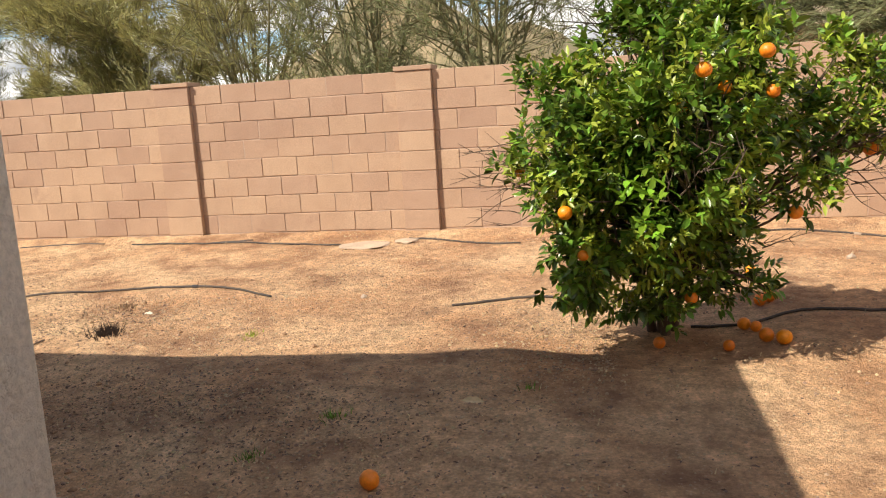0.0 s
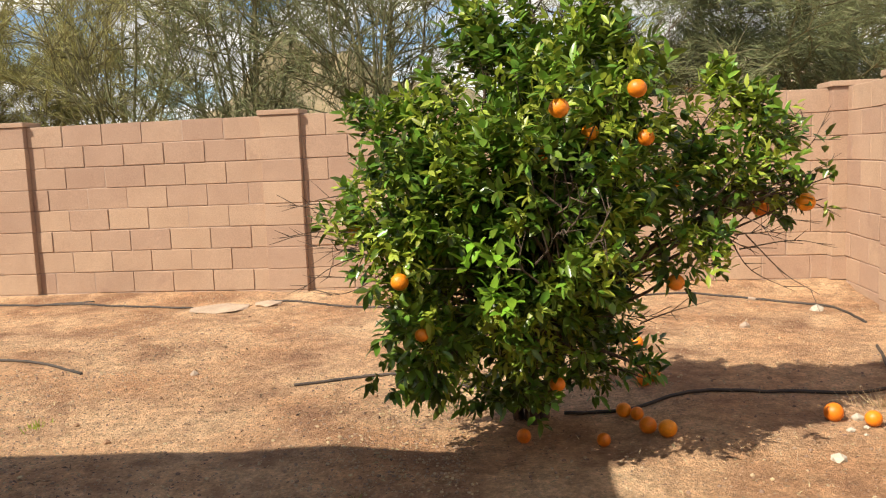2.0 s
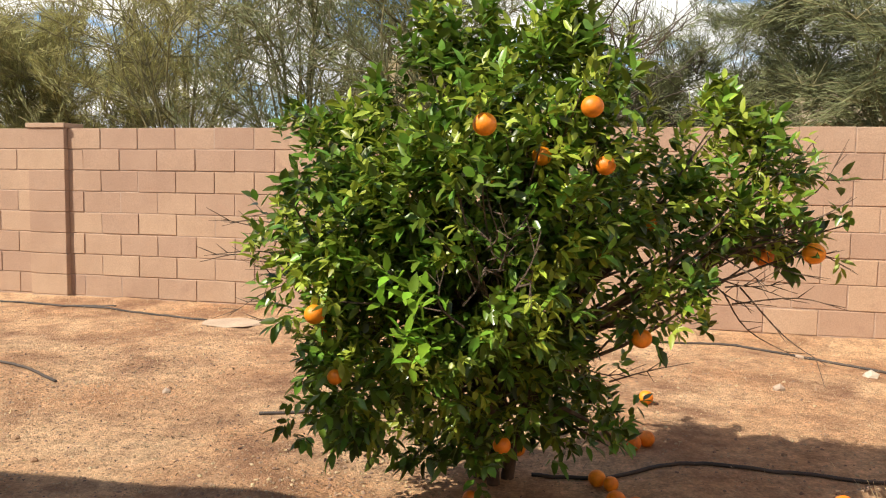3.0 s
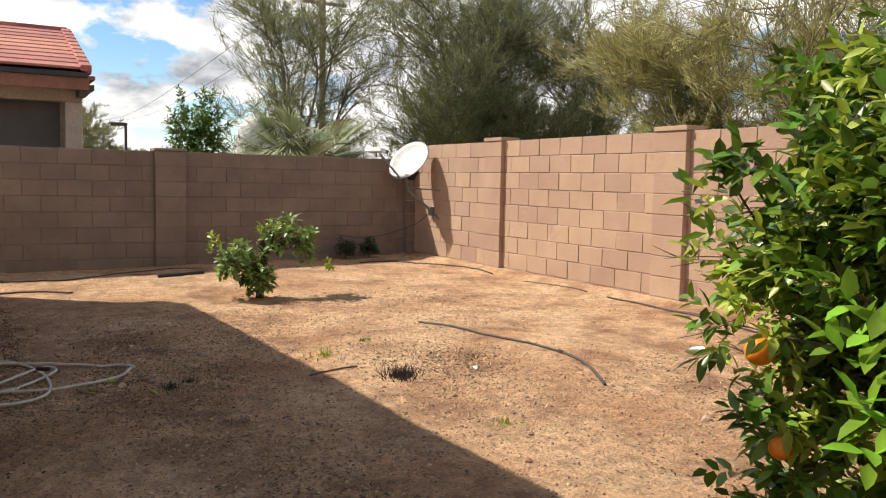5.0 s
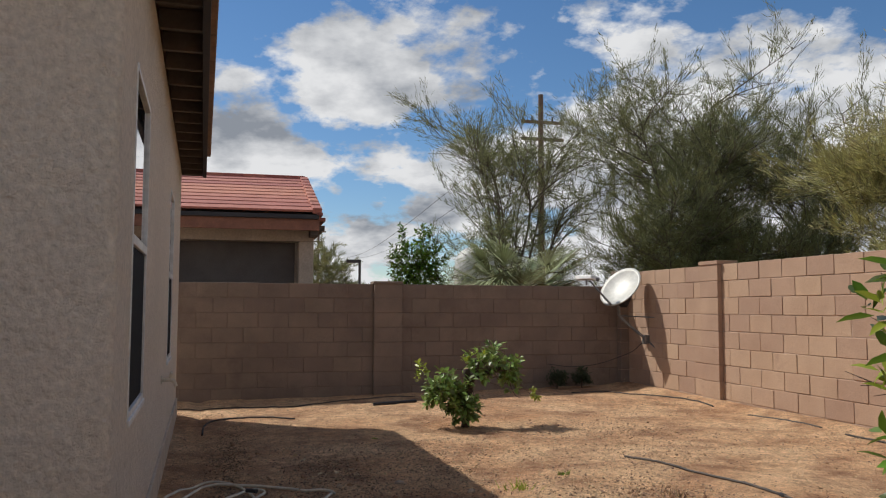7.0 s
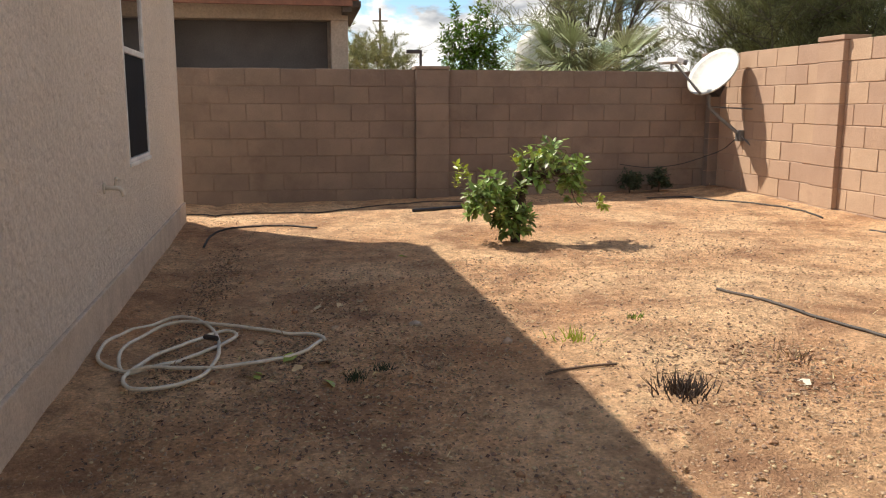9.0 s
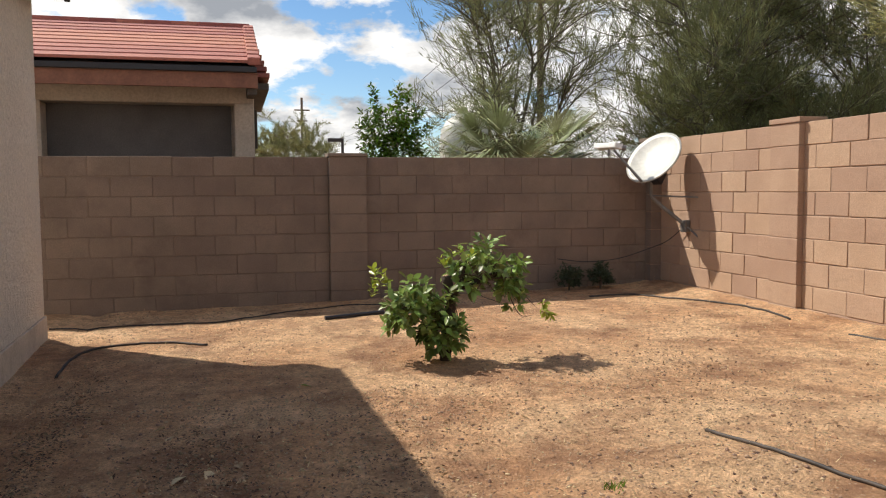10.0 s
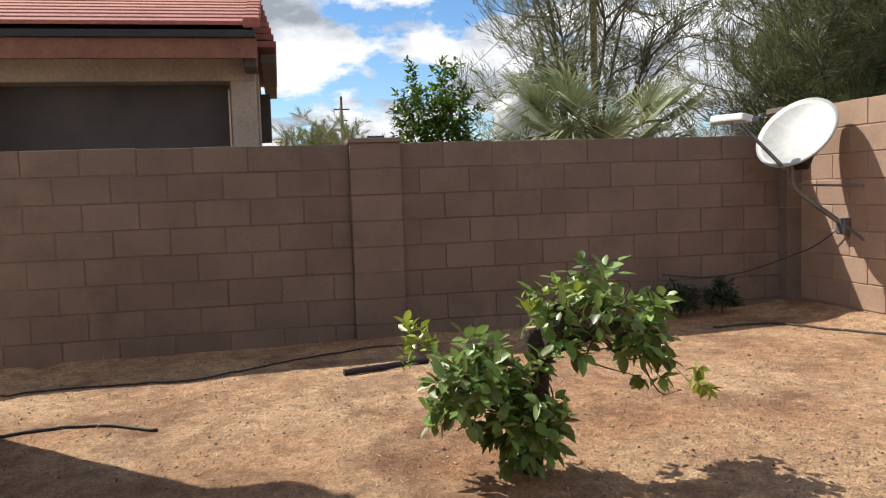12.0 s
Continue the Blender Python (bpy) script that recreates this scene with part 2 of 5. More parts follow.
# darker copies of block and mortar, the side wall's shade put into the colour
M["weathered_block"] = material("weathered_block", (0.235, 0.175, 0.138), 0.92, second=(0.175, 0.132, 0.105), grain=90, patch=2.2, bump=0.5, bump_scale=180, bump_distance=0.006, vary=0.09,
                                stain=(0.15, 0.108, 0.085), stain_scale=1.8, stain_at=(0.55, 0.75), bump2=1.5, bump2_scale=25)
M["shaded_joint"] = material("shaded_joint", (0.225, 0.165, 0.13), 0.95, grain=120, patch=3, bump=0.6, bump_scale=140)
M["deep_leaf"] = material("deep_leaf", (0.23, 0.24, 0.10), 0.8, second=(0.145, 0.16, 0.07), grain=10, patch=1.2, bump=0.0, vary=0.45, island=True, translucent=0.25)
M["dry_leaf"] = material("dry_leaf", (0.40, 0.27, 0.155), 0.85, second=(0.20, 0.135, 0.08), grain=30, patch=6, bump=0, vary=0.6, island=True)
# dark bits that put shade and mottling into the soil's colour
M["shade_litter"] = material("shade_litter", (0.24, 0.155, 0.095), 0.9, second=(0.14, 0.095, 0.06), grain=30, patch=6, bump=0, vary=0.6, island=True)
M["dark_bark"] = material("dark_bark", (0.065, 0.045, 0.035), 0.9, grain=50, patch=9, bump=0.8, bump_scale=60, bump_distance=0.015)
M["clod"] = material("clod", (0.36, 0.21, 0.12), 0.95, grain=60, patch=9, bump=0.5, bump_scale=90)
M["glass"] = build_glass()

# ---- builders ----


def mesh_of(name, verts, faces, mat, smooth=False):
    me = bpy.data.meshes.new(name)
    me.from_pydata(verts, [], faces)
    me.materials.append(mat)
    if smooth:
        me.polygons.foreach_set("use_smooth", [True] * len(me.polygons))
    me.update()
    return me


def part(name, bm, mat, parent=None, label="", smooth=False):
    """Links a bmesh as one mesh object under a thing or part."""
    me = bpy.data.meshes.new(name)
    bmesh.ops.recalc_face_normals(bm, faces=bm.faces[:])
    bm.to_mesh(me)
    bm.free()
    me.materials.append(mat)
    if smooth:
        me.polygons.foreach_set("use_smooth", [True] * len(me.polygons))
    ob = new(name, me)
    ob.parent = parent
    return tagged(ob, label)


def raw_part(name, data, mat, parent=None, label="", smooth=False):
    ob = new(name, mesh_of(name, data[0], data[1], mat, smooth))
    ob.parent = parent
    return tagged(ob, label)


def thing(name, m, label, category, group="", kind=""):
    ob = new(name)
    ob.empty_display_size = 0.1
    ob.matrix_world = m
    return tagged(ob, label, category, group, kind)


def box(bm, lo, hi, bevel=0.0, m=None):
    size = [h - l for l, h in zip(lo, hi)]
    mid = [(h + l) / 2 for l, h in zip(lo, hi)]
    r = bmesh.ops.create_cube(bm, size=1.0)
    vs = r["verts"]
    bmesh.ops.scale(bm, vec=size, verts=vs)
    bmesh.ops.translate(bm, vec=mid, verts=vs)
    if bevel:
        edges = list({e for v in vs for e in v.link_edges})
        out = bmesh.ops.bevel(bm, geom=edges, offset=bevel, segments=2, affect="EDGES", profile=0.6)
        vs = list({v for f in out["faces"] for v in f.verts} | {v for v in vs if v.is_valid})
    if m is not None:
        bmesh.ops.transform(bm, matrix=m, verts=[v for v in vs if v.is_valid])
    return bm


def boxes(*spans, bevel=0.0):
    bm = bmesh.new()
    for lo, hi in spans:
        box(bm, lo, hi, bevel)
    return bm


def tube_data(points, radius, sides=6, data=None, closed=True):
    """Rings swept along points; radius is one number or one for each point. Adds to data (verts, faces)."""
    verts, faces = data if data else ([], [])
    pts = [Vector(p) for p in points]
    n = len(pts)
    radii = radius if isinstance(radius, (list, tuple)) else [radius] * n
    base = len(verts)
    side = None
    for i, p in enumerate(pts):
        d = (pts[min(i + 1, n - 1)] - pts[max(i - 1, 0)])
        d = d.normalized() if d.length > 1e-9 else Vector((0, 0, 1))
        if side is None or abs(side.dot(d)) > 0.95:
            side = d.orthogonal().normalized()
        side = (side - d * side.dot(d)).normalized()
        other = d.cross(side)
        for k in range(sides):
            a = 2 * math.pi * k / sides
            verts.append(tuple(p + (side * math.cos(a) + other * math.sin(a)) * radii[i]))
    for i in range(n - 1):
        for k in range(sides):
            a, b = base + i * sides + k, base + i * sides + (k + 1) % sides
            faces.append((a, b, b + sides, a + sides))
    if closed:
        faces.append(tuple(base + k for k in reversed(range(sides))))
        faces.append(tuple(base + (n - 1) * sides + k for k in range(sides)))
    return verts, faces


def smooth_path(points, steps=8):
    """A Catmull-Rom curve through the points."""
    p = [Vector(q) for q in points]
    p = [p[0] * 2 - p[1]] + p + [p[-1] * 2 - p[-2]]
    out = []
    for i in range(1, len(p) - 2):
        for s in range(steps):
            t = s / steps
            out.append(0.5 * (2 * p[i] + (p[i + 1] - p[i - 1]) * t + (2 * p[i - 1] - 5 * p[i] + 4 * p[i + 1] - p[i + 2]) * t * t
                              + (3 * p[i] - p[i - 1] - 3 * p[i + 1] + p[i + 2]) * t ** 3))
    out.append(p[-2])
    return out


def leaf_data(rng, places, ways, length, width, data=None, fold=0.35, curl=0.25, simple=False):
    """Folded, curled leaves with a midrib. places and ways: where each leaf starts and which way it grows."""
    verts, faces = data if data else ([], [])
    for p, d in zip(places, ways):
        d = d.normalized()
        side = d.cross(Vector((rng.gauss(0, .5), rng.gauss(0, .5), 1))).normalized()
        up = side.cross(d)
        ln, w = length * rng.uniform(0.65, 1.2), width * rng.uniform(0.75, 1.2)
        b = len(verts)
        if simple:
            verts += [tuple(p), tuple(p + d * ln * .5 + side * w * .5), tuple(p + d * ln - up * curl * ln), tuple(p + d * ln * .5 - side * w * .5)]
            faces += [(b, b + 1, b + 2), (b, b + 2, b + 3)]
            continue
        c1, c2, tip = p + d * ln * .35 - up * fold * w * .5, p + d * ln * .72 - up * (fold * w * .5 + curl * ln * .3), p + d * ln - up * curl * ln
        verts += [tuple(p), tuple(p + d * ln * .35 + side * w * .5), tuple(c1), tuple(p + d * ln * .35 - side * w * .5),
                  tuple(c2 + side * w * .38 + up * fold * w * .4), tuple(c2), tuple(c2 - side * w * .38 + up * fold * w * .4), tuple(tip)]
        faces += [(b, b + 1, b + 2), (b, b + 2, b + 3), (b + 1, b + 4, b + 5, b + 2), (b + 2, b + 5, b + 6, b + 3), (b + 4, b + 7, b + 5), (b + 5, b + 7, b + 6)]
    return verts, faces


def rock_data(rng, p, r, data=None):
    """A small irregular stone: a jittered, flattened ball of 20 triangles or so."""
    verts, faces = data if data else ([], [])
    b = len(verts)
    g = [(0, 0, 1), (.87, 0, .3), (.27, .83, .3), (-.7, .51, .3), (-.7, -.51, .3), (.27, -.83, .3), (.7, .5, -.5), (-.27, .83, -.5), (-.87, 0, -.5), (-.27, -.83, -.5), (.7, -.5, -.5), (0, 0, -.8)]
    sx, sy, sz, turn = rng.uniform(.7, 1.3), rng.uniform(.7, 1.2), rng.uniform(.45, .85), rng.uniform(0, 6.3)
    c, s = math.cos(turn), math.sin(turn)
    for x, y, z in g:
        k = rng.uniform(.82, 1.15) * r
        x, y = x * sx, y * sy
        verts.append((p[0] + (x * c - y * s) * k, p[1] + (x * s + y * c) * k, p[2] + z * sz * k))
    for i in range(5):
        j = (i + 1) % 5
        faces += [(b, b + 1 + i, b + 1 + j), (b + 1 + i, b + 6 + i, b + 1 + j), (b + 1 + j, b + 6 + i, b + 6 + j), (b + 6 + i, b + 11, b + 6 + j)]
    return verts, faces


def ball_data(p, r, data=None, rings=9, sides=14, squash=0.95):
    verts, faces = data if data else ([], [])
    b = len(verts)
    verts.append((p[0], p[1], p[2] + r * squash * 0.96))
    for i in range(1, rings):
        a = math.pi * i / rings
        for k in range(sides):
            q = 2 * math.pi * k / sides
            verts.append((p[0] + r * math.sin(a) * math.cos(q), p[1] + r * math.sin(a) * math.sin(q), p[2] + r * squash * math.cos(a)))
    verts.append((p[0], p[1], p[2] - r * squash))
    for k in range(sides):
        j = (k + 1) % sides
        faces.append((b, b + 1 + k, b + 1 + j))
        for i in range(rings - 2):
            o = b + 1 + i * sides
            faces.append((o + k, o + sides + k, o + sides + j, o + j))
        o = b + 1 + (rings - 2) * sides
        faces.append((o + k, len(verts) - 1, o + j))
    return verts, faces


# ---- ground ----


def ground_z(x, y):
    """Height of the bare ground: nearly level, with soft humps, and a low rise beyond the walls."""
    z = 0.018 * noise.noise((x * 0.55, y * 0.55, 3.1)) + 0.014 * noise.noise((x * 1.7, y * 1.7, 7.7))
    inside = -5.85 < x < 7.45 and y < 0.05
    if inside:
        z += 0.045 + 0.018 * max(y, -7.0)                                             # the yard falls a little towards the house
        z += 0.006 * noise.noise((x * 6, y * 6, 1.3)) + 0.004 * noise.noise((x * 15, y * 15, 5.3))
        z += 0.05 * math.exp(-((y + 0.05) / 0.22) ** 2)                              # earth drawn up along the back wall
        d = math.hypot(x - 0.90, (y + 2.98) * 1.1)
        z += 0.03 * math.exp(-((d - 0.9) / 0.3) ** 2)                                 # worn basin of a lost tree
        d = math.hypot(x - 4.74, y + 3.39)
        z += 0.035 * math.exp(-((d - 0.95) / 0.25) ** 2) - 0.02 * math.exp(-(d / 0.6) ** 2)
        if x < 2.85:
            z -= 0.035 * math.exp(-((y + 5.78 - 0.045 * (x - 2.8)) / 0.07) ** 2) * (0.6 + 0.4 * noise.noise((x * 2, 0, 0)))   # rut beside the house
            z += 0.015 * math.exp(-((y + 6.2 - 0.045 * (x - 2.8)) / 0.22) ** 2)
    return z


def steps(lo, hi, fine_lo, fine_hi, fine, growth=1.28):
    mid = list(np.arange(fine_lo, fine_hi + fine / 2, fine))
    a, s = [], fine
    v = fine_lo
    while v > lo:
        s *= growth
        v -= s
        a.append(v)
    b, s = [], fine
    v = fine_hi
    while v < hi:
        s *= growth
        v += s
        b.append(v)
    return a[::-1] + mid + b


def build_ground():
    xs = steps(-900, 900, -5.9, 7.6, 0.06)
    ys = steps(-900, 900, -8.0, 0.2, 0.06)
    verts = [(x, y, ground_z(x, y)) for y in ys for x in xs]
    n = len(xs)
    faces = [(j * n + i, j * n + i + 1, (j + 1) * n + i + 1, (j + 1) * n + i) for j in range(len(ys) - 1) for i in range(n - 1)]
    ob = new("ground", mesh_of("ground", verts, faces, M["dirt"], True))
    tagged(ob, "bare sandy desert soil with worn reddish patches", "ground", kind="structure")


build_ground()

# ---- the house ----
EAVE = 2.76


def build_window(parent, name, x0, x1, z0, z1):
    """A single-hung window set in the stucco: white frame, glass above, dark insect screen below."""
    w = new(name)
    w.parent = parent
    tagged(w, "white-framed sash window with dark screen below")
    zm = (z0 + z1) / 2
    fr = bmesh.new()
    t = 0.024
    for lo, hi in (((x0, -0.05, z0), (x0 + t, 0.004, z1)), ((x1 - t, -0.05, z0), (x1, 0.004, z1)), ((x0 + t, -0.05, z1 - t), (x1 - t, 0.004, z1)), ((x0 + t, -0.05, z0), (x1 - t, 0.004, z0 + t))):
        box(fr, lo, hi, 0.004)
    part("window_frame", fr, M["white"], w)
    part("meeting_rail", boxes(((x0 + t, -0.045, zm - 0.02), (x1 - t, 0.006, zm + 0.02)), bevel=0.004), M["white"], w)
    part("pane", boxes(((x0 + t, -0.018, zm + 0.02), (x1 - t, -0.010, z1 - t))), M["glass"], w)
    part("insect_screen", boxes(((x0 + t + .006, -0.014, z0 + t + .006), (x1 - t - .006, -0.006, zm - 0.022))), M["screen"], w)
    part("window_sill", boxes(((x0 - 0.01, -0.012, z0 - 0.028), (x1 + 0.01, 0.012, z0 - 0.001)), bevel=0.006), M["white"], w)
    return w


def build_house():
    h = thing("house", pose(2.83, -6.07, 0, 0, 0, 2.3), "single-storey tan stucco house with overhanging eaves", "house", kind="structure")
    W, D = -7.17, -9.0
    a0, a1, b0, b1, z0, z1 = -1.44, -0.595, -5.10, -4.23, 0.735, 2.165
    low, top = 0.14, EAVE
    bm = bmesh.new()
    th = -0.2
    r = 0.05
    ring = [(a1, 0.0)] + [(-r + r * math.sin(k * math.pi / 12), -r + r * math.cos(k * math.pi / 12)) for k in range(7)] + [(0, D), (th, D), (th, th), (a1, th)]
    vs = [[bm.verts.new((x, y, z)) for x, y in ring] for z in (low, top)]
    n = len(ring)
    for k in range(n):
        bm.faces.new((vs[0][k], vs[0][(k + 1) % n], vs[1][(k + 1) % n], vs[1][k]))
    bm.faces.new(vs[1])
    bm.faces.new(vs[0][::-1])
    for x0, x1, za, zb in ((a0, a1, low, z0), (a0, a1, z1, top), (b1, a0, low, top), (b0, b1, low, z0), (b0, b1, z1, top), (W, b0, low, top)):
        part("wall_panel", boxes(((x0, th, za), (x1, 0, zb))), M["stucco"], h)
    part("wall", bm, M["stucco"], h)
    part("side_wall", boxes(((W, D, low), (W - th, th, top))), M["stucco"], h)
    part("rear_wall", boxes(((W - th, D, low), (th, D - th, top))), M["stucco"], h)
    part("foundation", boxes(((W - 0.02, D, -0.3), (0.022, 0.018, low - 0.002)), bevel=0.008), M["footing"], h, "bare concrete stem below the stucco")
    build_window(h, "window_1", a0, a1, z0, z1)
    build_window(h, "window_2", b0, b1, z0, z1)
    # roof: hip with open eaves
    over, e0, e1 = 0.27, W - 0.05, 0.46
    slope, back = 0.30, D - 0.4
    mid = (over + back) / 2
    rise = (over - mid) * slope
    zt = EAVE + 0.20
    v = [(e0, over, zt), (e1, over, zt), (e1, back, zt), (e0, back, zt), (e0 + 3.2, mid, zt + rise), (e1 - 3.2, mid, zt + rise)]
    f = [(0, 1, 5, 4), (1, 2, 5), (2, 3, 4, 5), (3, 0, 4)]
    lowv = [(x, y, z - 0.10) for x, y, z in v]
    vv = v + lowv
    ff = f + [tuple(i + 6 for i in reversed(q)) for q in f] + [(i, i + 6, (i + 1) % 4 + 6, (i + 1) % 4) for i in range(4)]
    roof = raw_part("roof", (vv, ff), M["own_tile"], h, "low tiled roof seen at its edge")
    for x0 in np.arange(e0 + 0.02, e1 - 0.2, 0.305):
        part("roof_tile", boxes(((x0, over - 0.30, zt + 0.002), (x0 + 0.295, over + 0.055, zt + 0.05)), bevel=0.012), M["own_tile"], roof)
    part("fascia", boxes(((e0, over - 0.03, EAVE - 0.05), (e1, over + 0.012, zt - 0.095)), bevel=0.004), M["dark_metal"], h, "dark painted fascia board")
    part("soffit", boxes(((e0, 0.004, EAVE + 0.085), (e1, over - 0.032, EAVE + 0.098))), M["brown_wood"], h, "dark roof boarding under the eave")
    for x0 in np.arange(e0 + 0.05, e1, 0.405):
        part("rafter_tail", boxes(((x0, 0.004, EAVE - 0.03), (x0 + 0.042, over - 0.034, EAVE + 0.083)), bevel=0.004), M["brown_wood"], h)
    part("end_fascia", boxes(((e0 - 0.022, back, EAVE - 0.03), (e0 - 0.002, over - 0.032, zt - 0.095))), M["brown_wood"], h)
    # hose tap on the wall
    tap = new("hose_tap")
    tap.parent = h
    tagged(tap, "weathered brass garden tap on the stucco")
    tx, tz = -3.35, 0.66
    raw_part("spout", tube_data(smooth_path([(tx, -0.01, tz), (tx, 0.055, tz), (tx, 0.09, tz - 0.01), (tx, 0.105, tz - 0.045)], 5), [.013] * 15 + [.016], 10), M["hose"], tap, smooth=True)
    raw_part("flange", tube_data([(tx, 0.001, tz), (tx, 0.010, tz)], 0.03, 14), M["hose"], tap)
    raw_part("tap_handle", tube_data([(tx - .035, .075, tz + .045), (tx, .07, tz + .05), (tx + .035, .075, tz + .045)], [.008, .011, .008], 8), M["hose"], tap)
    raw_part("stem", tube_data([(tx, .06, tz + .008), (tx, .068, tz + .05)], .007, 8), M["hose"], tap)


build_house()
# the recessed back of the house and the closing side wall behind the walker
back_wall = part("wall_house_back", boxes(((2.86, -10.2, -0.4), (9.2, -10.0, 2.7))), M["stucco"])
tagged(back_wall, "plain tan stucco wall behind the yard", "wall", kind="structure")

# ---- the neighbour's house ----


def build_neighbour():
    h = thing("neighbour_house", pose(-6.78, -4.62, 0, 0, 0, 0) @ Matrix.Diagonal((1.0, 1.035, 1.03, 1)), "neighbouring tan house with red tiled roof and shaded porch", "house", kind="structure")
    # local x runs away behind the boundary wall (negative), local y along it
    y0, y1 = -9.0, 0.06
    part("porch_beam", boxes(((-0.75, y0, 2.14), (-0.45, y1, 2.46)), bevel=0.01), M["neighbour"], h, "tan stucco beam over the porch")
    part("porch_post", boxes(((-0.75, -0.16, 0), (-0.45, y1, 2.138)), bevel=0.01), M["neighbour"], h, "stained stucco porch post")
    part("porch_post", boxes(((-0.75, -2.42, 0), (-0.45, -2.22, 2.138)), bevel=0.01), M["neighbour"], h)
    part("corner_post", boxes(((-1.35, -0.20, 0), (-1.08, y1 + 0.02, 2.30)), bevel=0.01), M["neighbour"], h)
    part("wall", boxes(((-3.3, y0, 0), (-3.1, -0.5, 2.6)), ((-3.1, y0, 0), (-0.5, y0 + 0.2, 2.6))), M["neighbour"], h, "recessed porch wall in deep shade")
    part("shade_screen", boxes(((-0.80, y0, 1.0), (-0.77, -0.20, 2.20))), M["shade_cloth"], h, "dark sun screen drawn across the porch")
    part("porch_ceiling", boxes(((-3.1, y0, 2.47), (-0.4, y1, 2.50))), M["brown_wood"], h)
    fas = part("fascia", boxes(((-0.03, y0, 2.27), (0.01, 0.10, 2.435)), bevel=0.004), M["fascia"], h, "weathered red-brown fascia board")
    part("drip_edge", boxes(((-0.05, y0, 2.438), (0.05, 0.09, 2.50)), bevel=0.006), M["dark_metal"], h, "black metal gutter edge")
    part("beam_end", boxes(((-0.45, -0.02, 2.20), (-0.05, 0.09, 2.36)), bevel=0.012), M["brown_wood"], h, "cut grey beam end")
    part("soffit", boxes(((-0.44, y0, 2.40), (-0.04, 0.09, 2.425))), M["brown_wood"], h)
    # roof plane in courses, each course a long proud lip, tiles along the eave and ridge as pieces
    slope = 0.315
    ridge = -2.8
    courses = 10
    roof = new("roof")
    roof.parent = h
    tagged(roof, "red concrete roof tiles in straight courses")
    run = -ridge / courses
    th = math.atan(slope)
    edge = 0.13
    for c in range(courses):
        xa = 0.06 - c * run
        za = 2.505 + (0.06 - xa) * slope
        t = part("tile_course", boxes(((-run - 0.05, y0, 0.0), (0.0, edge - 0.10, 0.034)), bevel=0.005), M["tile"], roof)
        t.matrix_local = pose(xa, 0, za + 0.03, 0, math.degrees(th) * 0.86, 0)
    part("roof_deck", boxes(((ridge * 1.05, y0, -0.10), (0.0, edge - 0.06, -0.002)), bevel=0.0), M["brown_wood"], roof).matrix_local = pose(0.03, 0, 2.50, 0, math.degrees(th), 0)
    cap = lambda n, m: (lambda o: (setattr(o, "parent", roof), setattr(o, "matrix_local", m)))(new("rake_tile", n))
    b = boxes(((-0.36, -0.07, -0.05), (0.0, 0.07, 0.04)), bevel=0.018)
    me = bpy.data.meshes.new("rake_tile")
    b.to_mesh(me)
    b.free()
    me.materials.append(M["tile"])
    for k in range(10):
        xa = 0.08 - k * 0.285
        cap(me, pose(xa, edge - 0.07, 2.565 + (0.06 - xa) * slope, 0, math.degrees(th) * 0.93 - 2, 0))
    for k in range(26):
        cap(me, pose(ridge, edge - 0.05 - k * 0.35, 2.505 + (0.06 - ridge) * slope + 0.05, 0, 0, 90))
    part("far_slope", boxes(((-2.6, y0, -0.05), (0, edge - 0.1, 0.0))), M["brown_wood"], roof).matrix_local = pose(ridge - 0.02, 0, 2.50 - ridge * slope, 0, -math.degrees(th), 0)
    # the hip's short end slope, in courses that step down to its eave
    for k in range(9):
        z = 2.52 - ridge * slope - 0.112 * k
        front = ridge + 0.26 * k
        part("hip_course", boxes(((ridge - 0.9, edge - 0.16, z - 0.02), (front, edge - 0.03 + 0.020 * k, z + 0.035)), bevel=0.008), M["tile"], roof)
    part("hip_fascia", boxes(((ridge - 0.9, edge - 0.02, 2.34), (-0.75, edge + 0.12, 2.42)), bevel=0.008), M["brown_wood"], roof)
    part("rear_barge", boxes(((-3.2, 0.02, 1.75), (-3.1, 0.17, 2.33)), bevel=0.01), M["brown_wood"], h, "dark timber edge of the rear roof")
    part("gable_end", boxes(((-8.0, -0.6, 0), (-3.3, -0.4, 2.6))), M["neighbour"], h)


build_neighbour()

# ---- satellite dish ----


